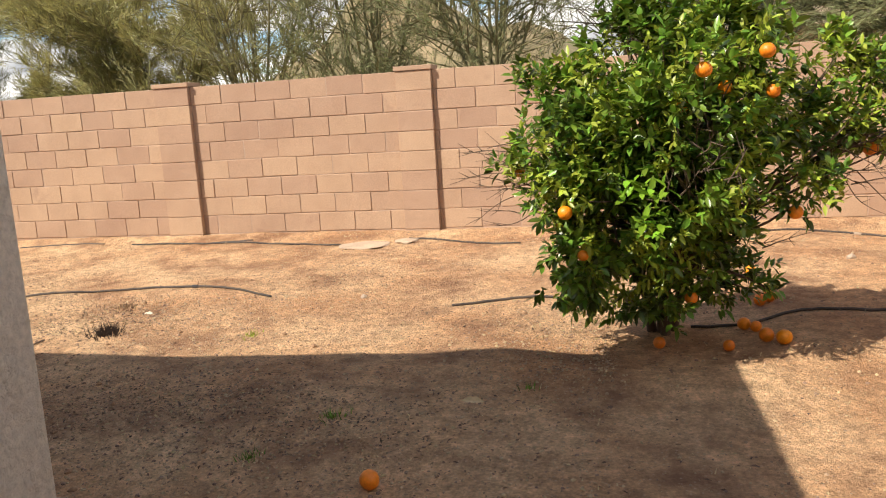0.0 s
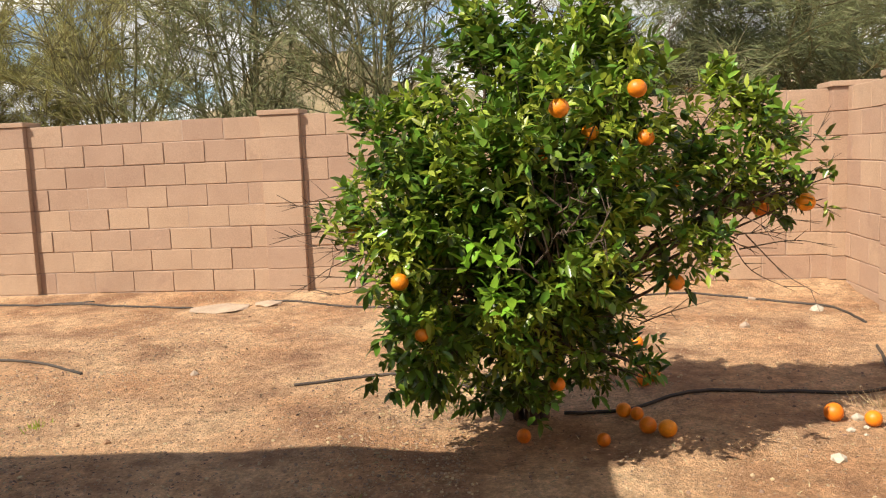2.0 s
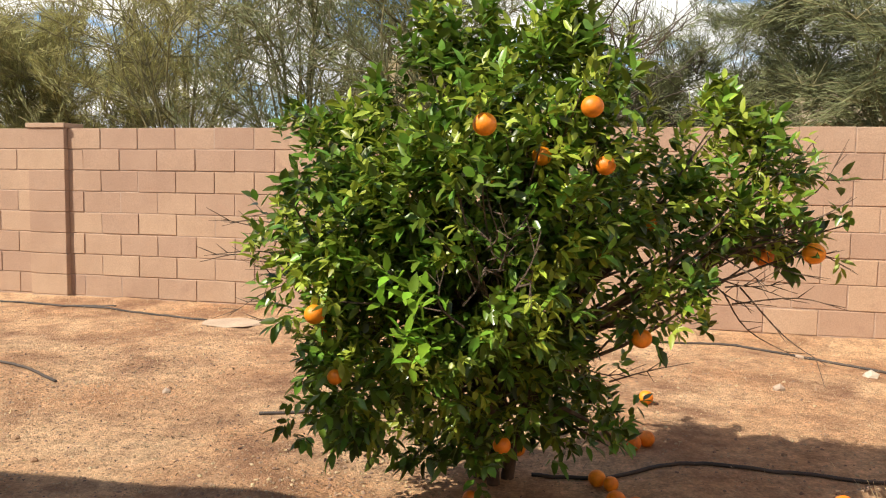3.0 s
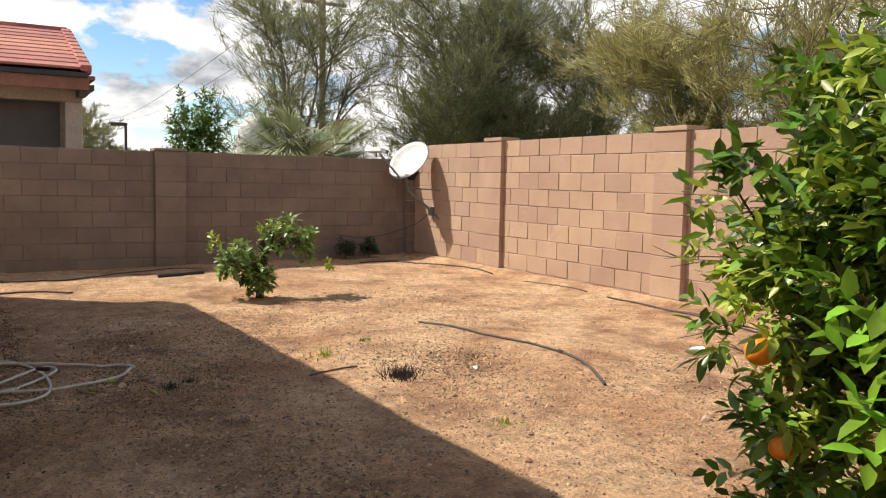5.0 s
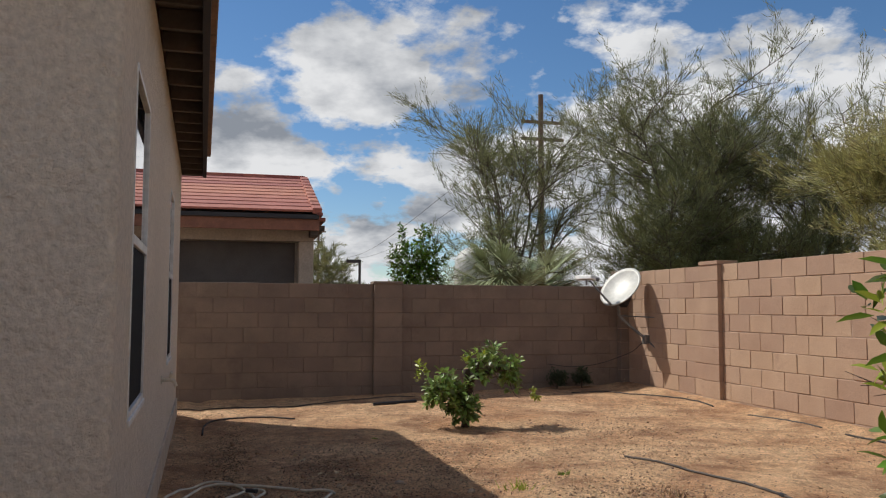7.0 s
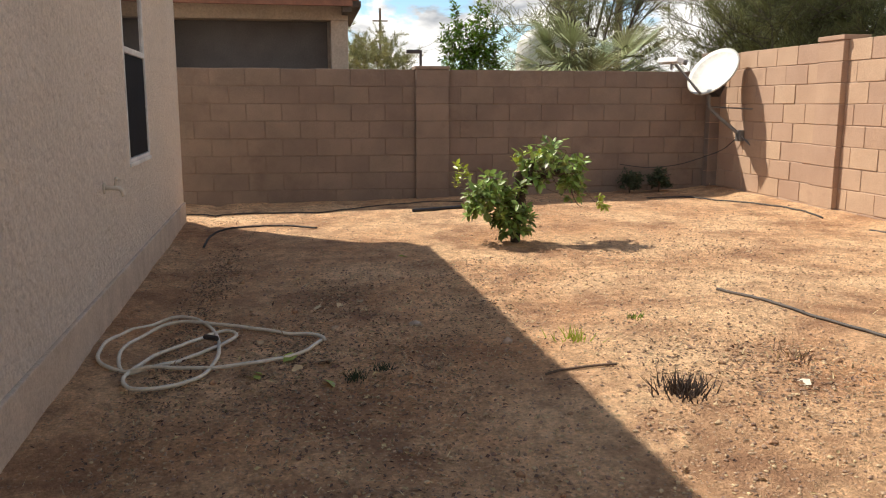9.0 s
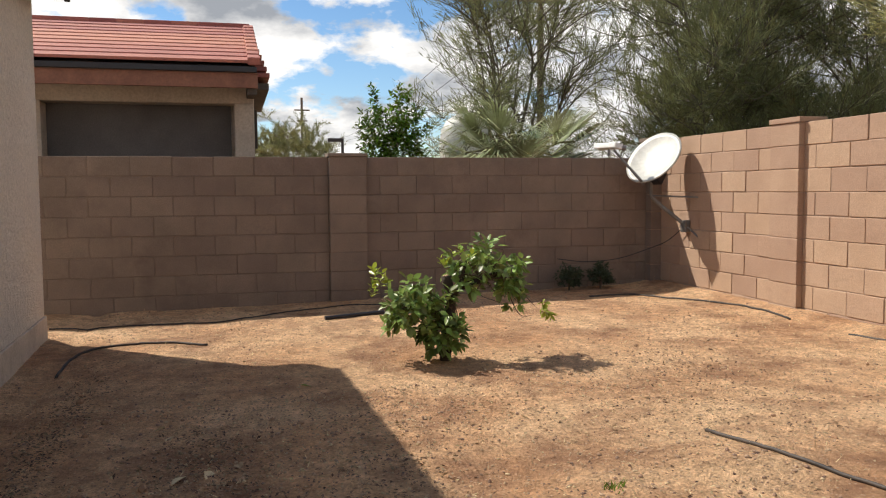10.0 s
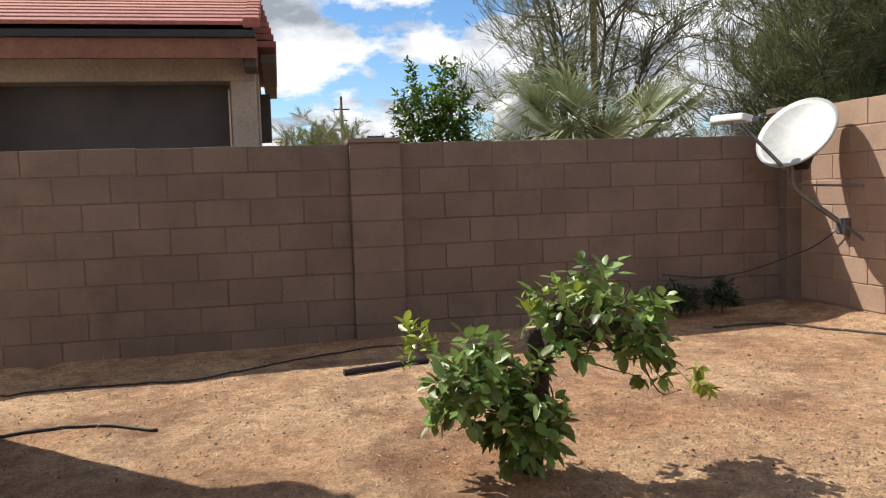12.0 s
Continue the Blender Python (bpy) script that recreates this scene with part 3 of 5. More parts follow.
def build_dish():
    d = thing("satellite_dish", pose(-5.07, -0.02, 0.74), "white satellite dish on a bent pole bolted to the wall", "satellite dish")
    o = Vector((-5.07, -0.02, 0.74))
    C = Vector((-5.20, -0.36, 1.50)) - o
    n = Vector((0.32, -0.72, 0.60)).normalized()
    up = (Vector((0, 0, 1)) - n * n.z).normalized()
    side = up.cross(n)
    verts, faces = [], []
    rings, sides = 8, 36
    for layer, off in ((0, 0.0), (1, -0.012)):
        for i in range(rings + 1):
            r = 0.345 * i / rings
            for k in range(sides):
                a = 2 * math.pi * k / sides
                x, y = r * math.cos(a) * 0.95, r * math.sin(a)
                p = C + side * x + up * y + n * ((r / 0.345) ** 2 * 0.055 - 0.055 + off)
                verts.append(tuple(p))
    m = (rings + 1) * sides
    for layer in (0, 1):
        for i in range(rings):
            for k in range(sides):
                j = (k + 1) % sides
                q = (layer * m + i * sides + k, layer * m + i * sides + j, layer * m + (i + 1) * sides + j, layer * m + (i + 1) * sides + k)
                faces.append(q if layer == 0 else q[::-1])
    for k in range(sides):
        j = (k + 1) % sides
        faces.append((rings * sides + k, rings * sides + j, m + rings * sides + j, m + rings * sides + k))
    ref = raw_part("reflector", (verts, faces), M["dish"], d, "white enamelled reflector bowl", True)
    low = C - up * 0.33 + n * 0.0
    lnb = C + Vector((-0.10, -0.40, 0.12))
    raw_part("feed_arm", tube_data([tuple(low - n * 0.05), tuple(low + n * 0.02), tuple(lnb - up * 0.05)], [.016, .016, .013], 8), M["grey_metal"], d, "dark square feed arm")
    hd = new("receiver_head")
    hd.parent = d
    tagged(hd, "pale grey receiver head at the arm's end")
    aim = (C - lnb).normalized()
    s2 = side
    bm = bmesh.new()
    rot = Matrix((s2, aim.cross(s2), aim)).transposed().to_4x4()
    box(bm, (-0.25, -0.040, -0.055), (0.06, 0.036, 0.035), 0.014, Matrix.Translation(lnb) @ rot)
    part("housing", bm, M["white"], hd)
    raw_part("feed_horn", tube_data([tuple(lnb + s2 * 0.03 + aim * 0.02), tuple(lnb + s2 * 0.03 + aim * 0.09)], [.02, .036], 12), M["grey_metal"], hd)
    raw_part("cable_boss", tube_data([tuple(lnb - s2 * 0.09 - Vector((0, 0, .02))), tuple(lnb - s2 * 0.09 - Vector((0, 0, .10)))], .016, 8), M["grey_metal"], hd)
    bk = C - n * 0.06
    pole = smooth_path([(0, 0.0, 0.0), (-0.03, -0.06, 0.06), (-0.16, -0.26, 0.26), (-0.20, -0.32, 0.36), tuple(Vector((-0.20, -0.33, 0.55)))], 6)
    raw_part("mast", tube_data(pole, 0.021, 10), M["grey_metal"], d, "bent grey steel mast", True)
    raw_part("strut", tube_data([(-0.19, -0.31, 0.34), (0.20, 0.018, 0.32)], 0.009, 6), M["grey_metal"], d)
    raw_part("lower_strut", tube_data([(0.0, -0.03, 0.03), (0.20, 0.018, -0.10)], 0.009, 6), M["grey_metal"], d)
    part("foot", boxes(((-0.05, -0.05, -0.06), (0.05, 0.02, 0.07)), bevel=0.012), M["grey_metal"], d, "galvanised wall bracket")
    bm = bmesh.new()
    box(bm, (-0.07, -0.06, -0.10), (0.07, 0.06, 0.06), 0.015, Matrix.Translation(bk - n * 0.12 - up * 0.10) @ Matrix((side, n, up)).transposed().to_4x4())
    part("rear_bracket", bm, M["dark_metal"], d, "dark clamp behind the bowl")
    raw_part("coiled_cable", tube_data([tuple(bk - n * .05 - up * .17 + side * (.07 * math.cos(a)) + up * (.05 * math.sin(a))) for a in np.linspace(0, 6.2, 18)], 0.005, 5), M["dark_metal"], d)
    cable = smooth_path([(-0.05, -0.02, -0.02), (-0.30, -0.06, -0.17), (-0.44, -0.20, -0.26), (-0.50, -0.55, -0.37), (-0.50, -0.95, -0.40), (-0.52, -1.3, -0.36)], 8)
    raw_part("cable", tube_data(cable, 0.005, 5), M["dark_metal"], d, "black cable sagging along the wall")


build_dish()

# ---- garden plants ----


def shoots(rng, blobs, count, shell=0.45):
    """Places for leafy shoots in a union of ellipsoids, mostly near the skin, with the way they point."""
    out = []
    vol = [b[3] * b[4] * b[5] for b in blobs]
    while len(out) < count:
        cx, cy, cz, rx, ry, rz = rng.choices(blobs, vol)[0]
        v = Vector((rng.gauss(0, 1), rng.gauss(0, 1), rng.gauss(0, 1))).normalized()
        r = 1 - shell * abs(rng.gauss(0, 0.6))
        if r < 0.1:
            continue
        wob = 1 + 0.22 * noise.noise((v.x * 2.3 + cx, v.y * 2.3 + cy, v.z * 2.3))
        p = Vector((cx + v.x * rx * r * wob, cy + v.y * ry * r * wob, cz + v.z * rz * r * wob))
        if p.z < 0.07:
            continue
        out.append((p, (Vector((v.x / rx, v.y / ry, v.z / rz)).normalized() * 0.7 + Vector((0, 0, 0.55))).normalized()))
    return out


def leafy(rng, shoot_list, per, length, width, reach, data=None, droop=0.1):
    data = data or ([], [])
    for p, d in shoot_list:
        places, ways = [], []
        k = rng.randint(per - 2, per + 2)
        spin = rng.uniform(0, 6.28)
        side = d.orthogonal().normalized()
        other = d.cross(side)
        for i in range(k):
            a = spin + i * 2.4
            t = i / k
            q = p + d * reach * t
            w = (side * math.cos(a) + other * math.sin(a)) * (1.0 - 0.45 * t) + d * (0.45 + 0.6 * t) + Vector((rng.gauss(0, .2), rng.gauss(0, .2), rng.gauss(-droop, .25)))
            places.append(q)
            ways.append(w)
        leaf_data(rng, places, ways, length, width, data)
    return data


def branch_net(rng, root, tips, radius, data, sides=6, sag=0.0):
    """Limbs that run from the root to the tips in bowed lines."""
    for t in tips:
        a, b = Vector(root), Vector(t)
        m = (a + b) / 2 + Vector((rng.gauss(0, .08), rng.gauss(0, .08), rng.gauss(0.02, .06) - sag))
        pts = smooth_path([a, m, b], 5)
        n = len(pts)
        tube_data(pts, [radius * (1 - 0.8 * i / (n - 1)) for i in range(n)], sides, data)


def clumps(rng, blobs, count, per, spread, inner=0.5):
    """Leafy shoots gathered in loose clumps over a union of ellipsoids, with gaps between the clumps."""
    out = []
    size = [(b[3] * b[4] * b[5]) ** 0.72 for b in blobs]
    while len(out) < count * per:
        cx, cy, cz, rx, ry, rz = rng.choices(blobs, size)[0]
        v = Vector((rng.gauss(0, 1), rng.gauss(0, 1), rng.gauss(0, 1))).normalized()
        r = rng.uniform(inner, 1.06)
        mid = Vector((cx + v.x * rx * r, cy + v.y * ry * r, cz + v.z * rz * r))
        if mid.z < 0.10:
            continue
        way = (Vector((v.x / rx, v.y / ry, v.z / rz)).normalized() * 0.8 + Vector((rng.gauss(0, .25), rng.gauss(0, .25), 0.5))).normalized()
        tone = rng.random()
        for _ in range(per):
            p = mid + Vector((rng.gauss(0, spread), rng.gauss(0, spread), rng.gauss(0, spread * 0.8)))
            d = (way + Vector((rng.gauss(0, .35), rng.gauss(0, .35), rng.gauss(0, .3)))).normalized()
            if p.z > 0.06:
                out.append((p, d, tone))
    return out


FRUIT = [(5.00, -4.52, 1.44, 0.036), (5.29, -4.27, 1.51, 0.036), (4.93, -4.12, 1.29, 0.036), (6.05, -3.70, 1.03, 0.041), (5.90, -3.54, 1.00, 0.040), (5.46, -4.00, 0.74, 0.036),
         (4.37, -4.29, 0.81, 0.036), (4.09, -3.84, 0.98, 0.032), (5.33, -4.17, 1.33, 0.033), (5.28, -3.60, 1.01, 0.034), (5.07, -3.50, 1.06, 0.034),
         (5.12, -4.15, 1.36, 0.034), (5.47, -3.85, 1.13, 0.030), (4.45, -4.30, 0.60, 0.028), (4.97, -3.95, 0.30, 0.034), (4.32, -4.10, 0.71, 0.026)]     # hanging oranges: place and radius


def build_orange_tree():
    rng = random.Random(5)
    base = Vector((4.83, -3.40, -0.02))
    t = thing("orange_tree", pose(*base), "bushy orange tree with glossy leaves and ripe fruit", "tree")
    o = Vector((base.x, base.y, 0))
    # crown bodies in world places
    blobs = [(4.75, -3.85, 1.15, .52, .52, .38), (4.85, -4.13, 1.10, .42, .30, .38), (4.36, -4.05, 1.02, .30, .34, .22), (4.62, -3.97, .70, .39, .41, .28), (4.92, -3.78, .62, .26, .34, .27),
             (4.84, -3.62, .32, .32, .30, .16), (5.12, -3.60, .34, .26, .24, .13), (4.42, -4.02, .52, .18, .22, .16), (4.66, -3.85, 1.58, .22, .26, .24), (5.12, -3.92, 1.58, .19, .22, .26),
             (4.92, -3.88, 1.48, .30, .30, .22), (4.28, -3.90, 1.36, .20, .15, .08), (5.28, -3.78, 1.25, .28, .30, .25), (5.56, -3.70, 1.13, .24, .26, .17), (5.84, -3.66, 1.13, .19, .22, .12),
             (5.70, -3.68, 1.40, .10, .14, .17), (5.90, -3.66, 1.32, .08, .11, .12), (5.50, -3.92, .82, .09, .10, .12)]
    blobs = [(a - o.x, b - o.y, c - base.z, d, e, f) for a, b, c, d, e, f in blobs]
    sh = clumps(rng, blobs, 300, 11, 0.062)
    # sprigs that carry the fruit
    fruit = FRUIT
    for x, y, z, r in fruit:
        for _ in range(7):
            q = Vector((x + rng.gauss(0, .05), y + .03 + rng.gauss(0, .03), z - base.z + .06 + rng.gauss(0, .035))) - o
            sh.append((q, Vector((rng.gauss(0, .5), rng.gauss(-.2, .4), rng.gauss(.3, .5))).normalized(), rng.random()))
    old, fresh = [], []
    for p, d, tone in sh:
        # yellower leaves to the right; the extra share on top paints in sunlight
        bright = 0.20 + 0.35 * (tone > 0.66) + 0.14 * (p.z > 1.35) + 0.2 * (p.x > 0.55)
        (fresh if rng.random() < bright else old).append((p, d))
    # upright leader shoots along the top
    for cx, cy, z0, tall in ((-0.17, -.45, 1.72, 7), (-0.08, -.42, 1.74, 5), (0.02, -.40, 1.70, 7), (0.28, -.50, 1.70, 6), (0.34, -.48, 1.72, 8), (0.40, -.46, 1.68, 5), (-.36, -.42, 1.52, 4), (-.62, -.5, 1.40, 3), (.86, -.28, 1.50, 4), (1.06, -.26, 1.38, 4), (.50, -.4, 1.5, 4)):
        for _ in range(3):
            x, y = cx + rng.gauss(0, .035), cy + rng.gauss(0, .06)
            for k in range(tall):
                (fresh if rng.random() < .35 else old).append((Vector((x + rng.gauss(0, .014), y + rng.gauss(0, .014), z0 + k * 0.036)), Vector((rng.gauss(0, .22), rng.gauss(0, .22), 1)).normalized()))
    # one vigorous low shoot with large bright leaves
    big = [(Vector((4.80 + rng.gauss(0, .07), -4.40 + rng.gauss(0, .05), .86 + rng.gauss(0, .08))) - o, Vector((rng.gauss(0, .3), -.6, .6)).normalized()) for _ in range(9)]
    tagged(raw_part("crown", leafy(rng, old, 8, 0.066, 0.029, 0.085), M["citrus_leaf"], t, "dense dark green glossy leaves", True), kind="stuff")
    tagged(raw_part("young_growth", leafy(rng, fresh, 7, 0.055, 0.021, 0.075), M["young_leaf"], t, "yellow-green young leaves, more of them on top as painted sunlight", True), kind="stuff")
    tagged(raw_part("water_shoot", leafy(rng, big, 6, 0.082, 0.036, 0.08), M["bright_leaf"], t, "large bright green leaves on a strong shoot", True), kind="stuff")
    for foot, lean in (((0, 0), (0.05, -0.15)), ((-.05, .02), (-.16, -.30)), ((.06, .03), (.22, -.12)), ((.02, -.05), (.02, -.36))):
        stem = tube_data(smooth_path([(*foot, -0.06), (foot[0] + lean[0] * .2, foot[1] + lean[1] * .2, 0.2), (foot[0] + lean[0] * .6, foot[1] + lean[1] * .6, 0.42), (lean[0], lean[1], 0.66)], 5), [.030 - .0008 * i for i in range(16)], 8)
        raw_part("trunk", stem, M["bark"], t, smooth=True)
    limbs = ([], [])
    tips = [p for p, d, _ in rng.sample(sh, 190)]
    branch_net(rng, (0.05, -0.2, 0.5), tips, 0.013, limbs, 5)
    for tip in ((1.05, -0.25, 1.10), (-0.6, -0.7, 0.98), (0.32, -0.48, 1.85), (-0.1, -0.45, 1.85), (-0.5, -.45, 1.36)):
        one = ([], [])
        branch_net(rng, (0.05, -0.15, 0.5), [tip], 0.022, one, 7)
        raw_part("limb", one, M["bark"], t, smooth=True)
    tagged(raw_part("inner_wood", limbs, M["bark"], t), kind="stuff")
    # bare dead twigs on the flanks
    dead = ([], [])
    for c, way, n in (((-0.70, -0.45, 1.02), (-1, -0.1, 0.25), 9), ((-0.66, -.40, 0.80), (-1, 0, -0.1), 6), ((0.92, -0.28, 1.0), (1, 0, -0.30), 15), ((1.02, -0.25, 1.2), (0.6, 0.1, 0.9), 8), ((0.16, -0.98, 1.02), (.1, -.5, .6), 12), ((0.42, -.4, .58), (1, -.1, .1), 3), ((.45, -.4, 1.6), (.5, 0, 1), 6)):
        for _ in range(n):
            d = (Vector(way) + Vector((rng.gauss(0, .3), rng.gauss(0, .3), rng.gauss(0, .3)))).normalized()
            a = Vector(c) + Vector((rng.gauss(0, .05), rng.gauss(0, .05), rng.gauss(0, .08)))
            ln = rng.uniform(0.18, 0.42) * (0.6 if c[1] < -0.5 else 1)
            pts = smooth_path([a, a + d * ln * .5 + Vector((rng.gauss(0, .02), rng.gauss(0, .02), rng.gauss(0, .03))), a + d * ln], 4)
            tube_data(pts, [.0045 - .0004 * i for i in range(len(pts))], 4, dead)
            for _ in range(3):
                q = pts[rng.randint(3, 7)]
                e = (d + Vector((rng.gauss(0, .6), rng.gauss(0, .6), rng.gauss(0, .6)))).normalized()
                tube_data([q, q + e * rng.uniform(.05, .12)], [.0025, .001], 3, dead)
    tagged(raw_part("dead_wood", dead, M["bark"], t, "bare grey dead twigs"), kind="stuff")
    me = mesh_of("orange", *ball_data((0, 0, 0), 1.0, rings=12, sides=18), M["orange"], True)
    for x, y, z, r in fruit:
        b = new("orange", me)
        b.parent = t
        b.matrix_local = Matrix.Translation(Vector((x, y, z - base.z)) - o) @ Matrix.Scale(r, 4)
    # fallen fruit
    fallen = [(5.48, -2.12, 0.043), (5.43, -2.99, 0.039), (5.49, -2.94, 0.039), (5.29, -3.40, 0.038), (5.35, -3.44, 0.033), (5.38, -3.64, 0.041), (5.46, -3.71, 0.043), (5.17, -3.79, 0.032), (4.81, -3.74, 0.035), (6.24, -3.50, 0.045), (6.39, -3.57, 0.038), (4.90, -3.09, 0.038), (3.71, -5.51, 0.040)]
    for i, (x, y, r) in enumerate(fallen):
        f = new("fallen_orange", me)
        f.matrix_world = Matrix.Translation((x, y, ground_z(x, y) + r * 0.9)) @ Euler((i, i * 2, i * 3)).to_matrix().to_4x4() @ Matrix.Scale(r, 4)
        tagged(f, "ripe orange fallen on the bare soil", "orange", "fallen oranges")


build_orange_tree()


def build_bush():
    rng = random.Random(11)
    base = Vector((-2.42, -3.435, ground_z(-2.42, -3.435)))
    t = thing("lemon_bush", pose(*base) @ Matrix.Diagonal((0.87, 0.80, 0.88, 1)), "pruned young citrus with broad leaves and sawn limbs", "shrub")
    # the view is along -x, so +y is to its right
    trunk = ([], [])
    tube_data(smooth_path([(0, 0, -.05), (0.0, 0.02, .2), (-.02, 0.06, .45), (-.02, 0.02, .66)], 5), [.052 - .0005 * i for i in range(16)], 9, trunk)
    tube_data(smooth_path([(-.01, .05, .48), (0.02, .13, .60), (0, .17, .78)], 4), .032, 8, trunk)
    tube_data(smooth_path([(0, .12, .56), (0.03, .3, .62), (0, .48, .66)], 4), .027, 8, trunk)
    raw_part("trunk", trunk, M["dark_bark"], t, "dark sawn trunk with cut stubs", True)
    for c, d in (((0, .17, .782), (0, 0.1, 1)), ((0, .482, .66), (0, 1, .1)), ((-.02, .02, .662), (0, -.1, 1))):
        c, d = Vector(c), Vector(d).normalized()
        raw_part("cut_end", tube_data([c - d * .004, c + d * .004], .027, 9), M["cut_wood"], t, "pale sawn cut")
    blobs = [(0.03, -.27, .44, .24, .22, .18), (0.08, -.12, .22, .22, .20, .17), (0, -.36, .36, .2, .14, .16), (0.02, .36, .78, .22, .22, .13), (0, .55, .66, .2, .17, .16), (0.05, .58, .48, .13, .12, .11), (.05, .05, .16, .16, .14, .11), (0, .1, .74, .10, .10, .1), (.06, .0, .42, .13, .12, .15), (.05, .02, .25, .15, .14, .13), (.04, .16, .62, .11, .11, .10), (.0, .25, .56, .14, .13, .10)]
    sh = shoots(rng, blobs, 235, 0.9)
    raw_part("foliage", leafy(rng, sh, 6, 0.088, 0.050, 0.08, droop=0.40), M["bush_leaf"], t, "broad mid-green leaves", True)
    tip = [(Vector((0.03 + rng.gauss(0, .03), -.58 + rng.gauss(0, .045), .60 + rng.gauss(0, .055))), Vector((rng.gauss(0, .3), rng.gauss(0, .3), 1)).normalized()) for _ in range(8)]
    tip += [(Vector((0.0 + rng.gauss(0, .03), .86 + rng.gauss(0, .05), .36 + rng.gauss(0, .03))), Vector((0, .4, -.3))) for _ in range(5)]
    tip += [(Vector((rng.gauss(0, .05), .06 + rng.gauss(0, .08), .76 + rng.gauss(0, .04))), Vector((0, 0, 1))) for _ in range(6)]
    tagged(raw_part("young_growth", leafy(rng, tip, 6, 0.065, 0.034, 0.06), M["young_leaf"], t, "yellowish new shoots", True), kind="stuff")
    twigs = ([], [])
    branch_net(rng, (0, .02, .3), [p for p, d in rng.sample(sh[:], 30) if p.y < .05], .009, twigs, 5)
    branch_net(rng, (0.02, .35, .63), [p for p, d in rng.sample(sh, 60) if p.y > .15], .008, twigs, 5)
    branch_net(rng, (0, -.1, .35), [(0.03, -.56, .60)], .006, twigs, 5)
    branch_net(rng, (0.02, .55, .55), [(0, .86, .36), (0, .8, .32), (.02, .75, .34)], .006, twigs, 5)
    tagged(raw_part("inner_wood", twigs, M["bark"], t), kind="stuff")


build_bush()

# ---- trees beyond the walls ----


def wispy_tree(name, where, height, spread, seed, leaf, bark, label, limbs=6, twigs=420, slivers=26, lean=(0, 0), low=0.12, drop=0.0, sliver=(0.15, 0.0045), upright=0.9):
    """A desert tree: several crooked limbs from low down, forking to fine twigs that carry many narrow leaflets."""
    rng = random.Random(seed)
    t = thing(name, pose(*where, rz=0), label, "tree")
    wood, fine, green = ([], []), ([], []), ([], [])
    ends = []
    for i in range(limbs):
        a = 2 * math.pi * (i + rng.uniform(-.3, .3)) / limbs
        out = spread * rng.uniform(.35, .8)
        p = [Vector((0, 0, -0.1)), Vector((math.cos(a) * out * .22, math.sin(a) * out * .22, height * rng.uniform(.2, .28)))]
        end = Vector((math.cos(a) * out + lean[0], math.sin(a) * out + lean[1], height * rng.uniform(.68, .95)))
        mid = p[1].lerp(end, .5) + Vector((rng.gauss(0, .12), rng.gauss(0, .12), height * 0.05)) * spread
        pts = smooth_path([*p, mid, end], 6)
        r0 = 0.0085 * height * rng.uniform(.7, 1.2)
        n = len(pts)
        raw_part("limb", tube_data(pts, [r0 * (1 - .85 * k / (n - 1)) for k in range(n)], 7), bark, t, smooth=True)
        for _ in range(12):
            k = rng.randint(n // 4, n - 2)
            q = pts[k]
            d = Vector((math.cos(a) + rng.gauss(0, .9), math.sin(a) + rng.gauss(0, .9), upright * rng.uniform(.2, 1.3))).normalized()
            ln = height * rng.uniform(.16, .38)
            e = q + d * ln
            m = q.lerp(e, .5) + Vector((rng.gauss(0, .1), rng.gauss(0, .1), rng.gauss(0.05, .08)))
            sub = smooth_path([q, m, e], 4)
            tube_data(sub, [r0 * .34 * (1 - .75 * s / (len(sub) - 1)) for s in range(len(sub))], 5, wood)
            ends.append(sub)
        ends.append(pts[n // 2:])
    for _ in range(int(twigs * 1.5)):
        line = rng.choice(ends)
        q = line[rng.randint(1, len(line) - 1)]
        if q.z < height * low:
            continue
        d = Vector((rng.gauss(0, .8) + q.x * .25 / spread, rng.gauss(0, .8) + q.y * .25 / spread, rng.gauss(.7, .5) - drop)).normalized()
        ln = height * rng.uniform(.08, .20)
        e = q + d * ln - Vector((0, 0, drop * ln * .5))
        tube_data([q, q.lerp(e, .5) + Vector((rng.gauss(0, .03), rng.gauss(0, .03), .03)), e], [.007, .005, .002], 3, fine, False)
        for _ in range(slivers * 2):
            s = rng.uniform(.1, 1.05)
            c = q.lerp(e, s) + Vector((rng.gauss(0, .04), rng.gauss(0, .04), rng.gauss(0, .04)))
            w = (d + Vector((rng.gauss(0, .32), rng.gauss(0, .32), rng.gauss(.12, .3) - drop))).normalized()
            sd = w.orthogonal().normalized()
            ll, ww = sliver[0] * rng.uniform(.5, 1.5), sliver[1] * rng.uniform(.6, 1.4)
            b = len(green[0])
            green[0].extend((tuple(c), tuple(c + w * ll * .5 + sd * ww), tuple(c + w * ll), tuple(c + w * ll * .5 - sd * ww)))
            green[1].append((b, b + 1, b + 2, b + 3))
    tagged(raw_part("branchwork", wood, bark, t, smooth=True), kind="stuff")
    tagged(raw_part("twig_spray", fine, bark, t), kind="stuff")
    tagged(raw_part("crown", green, leaf, t), kind="stuff")
    return t


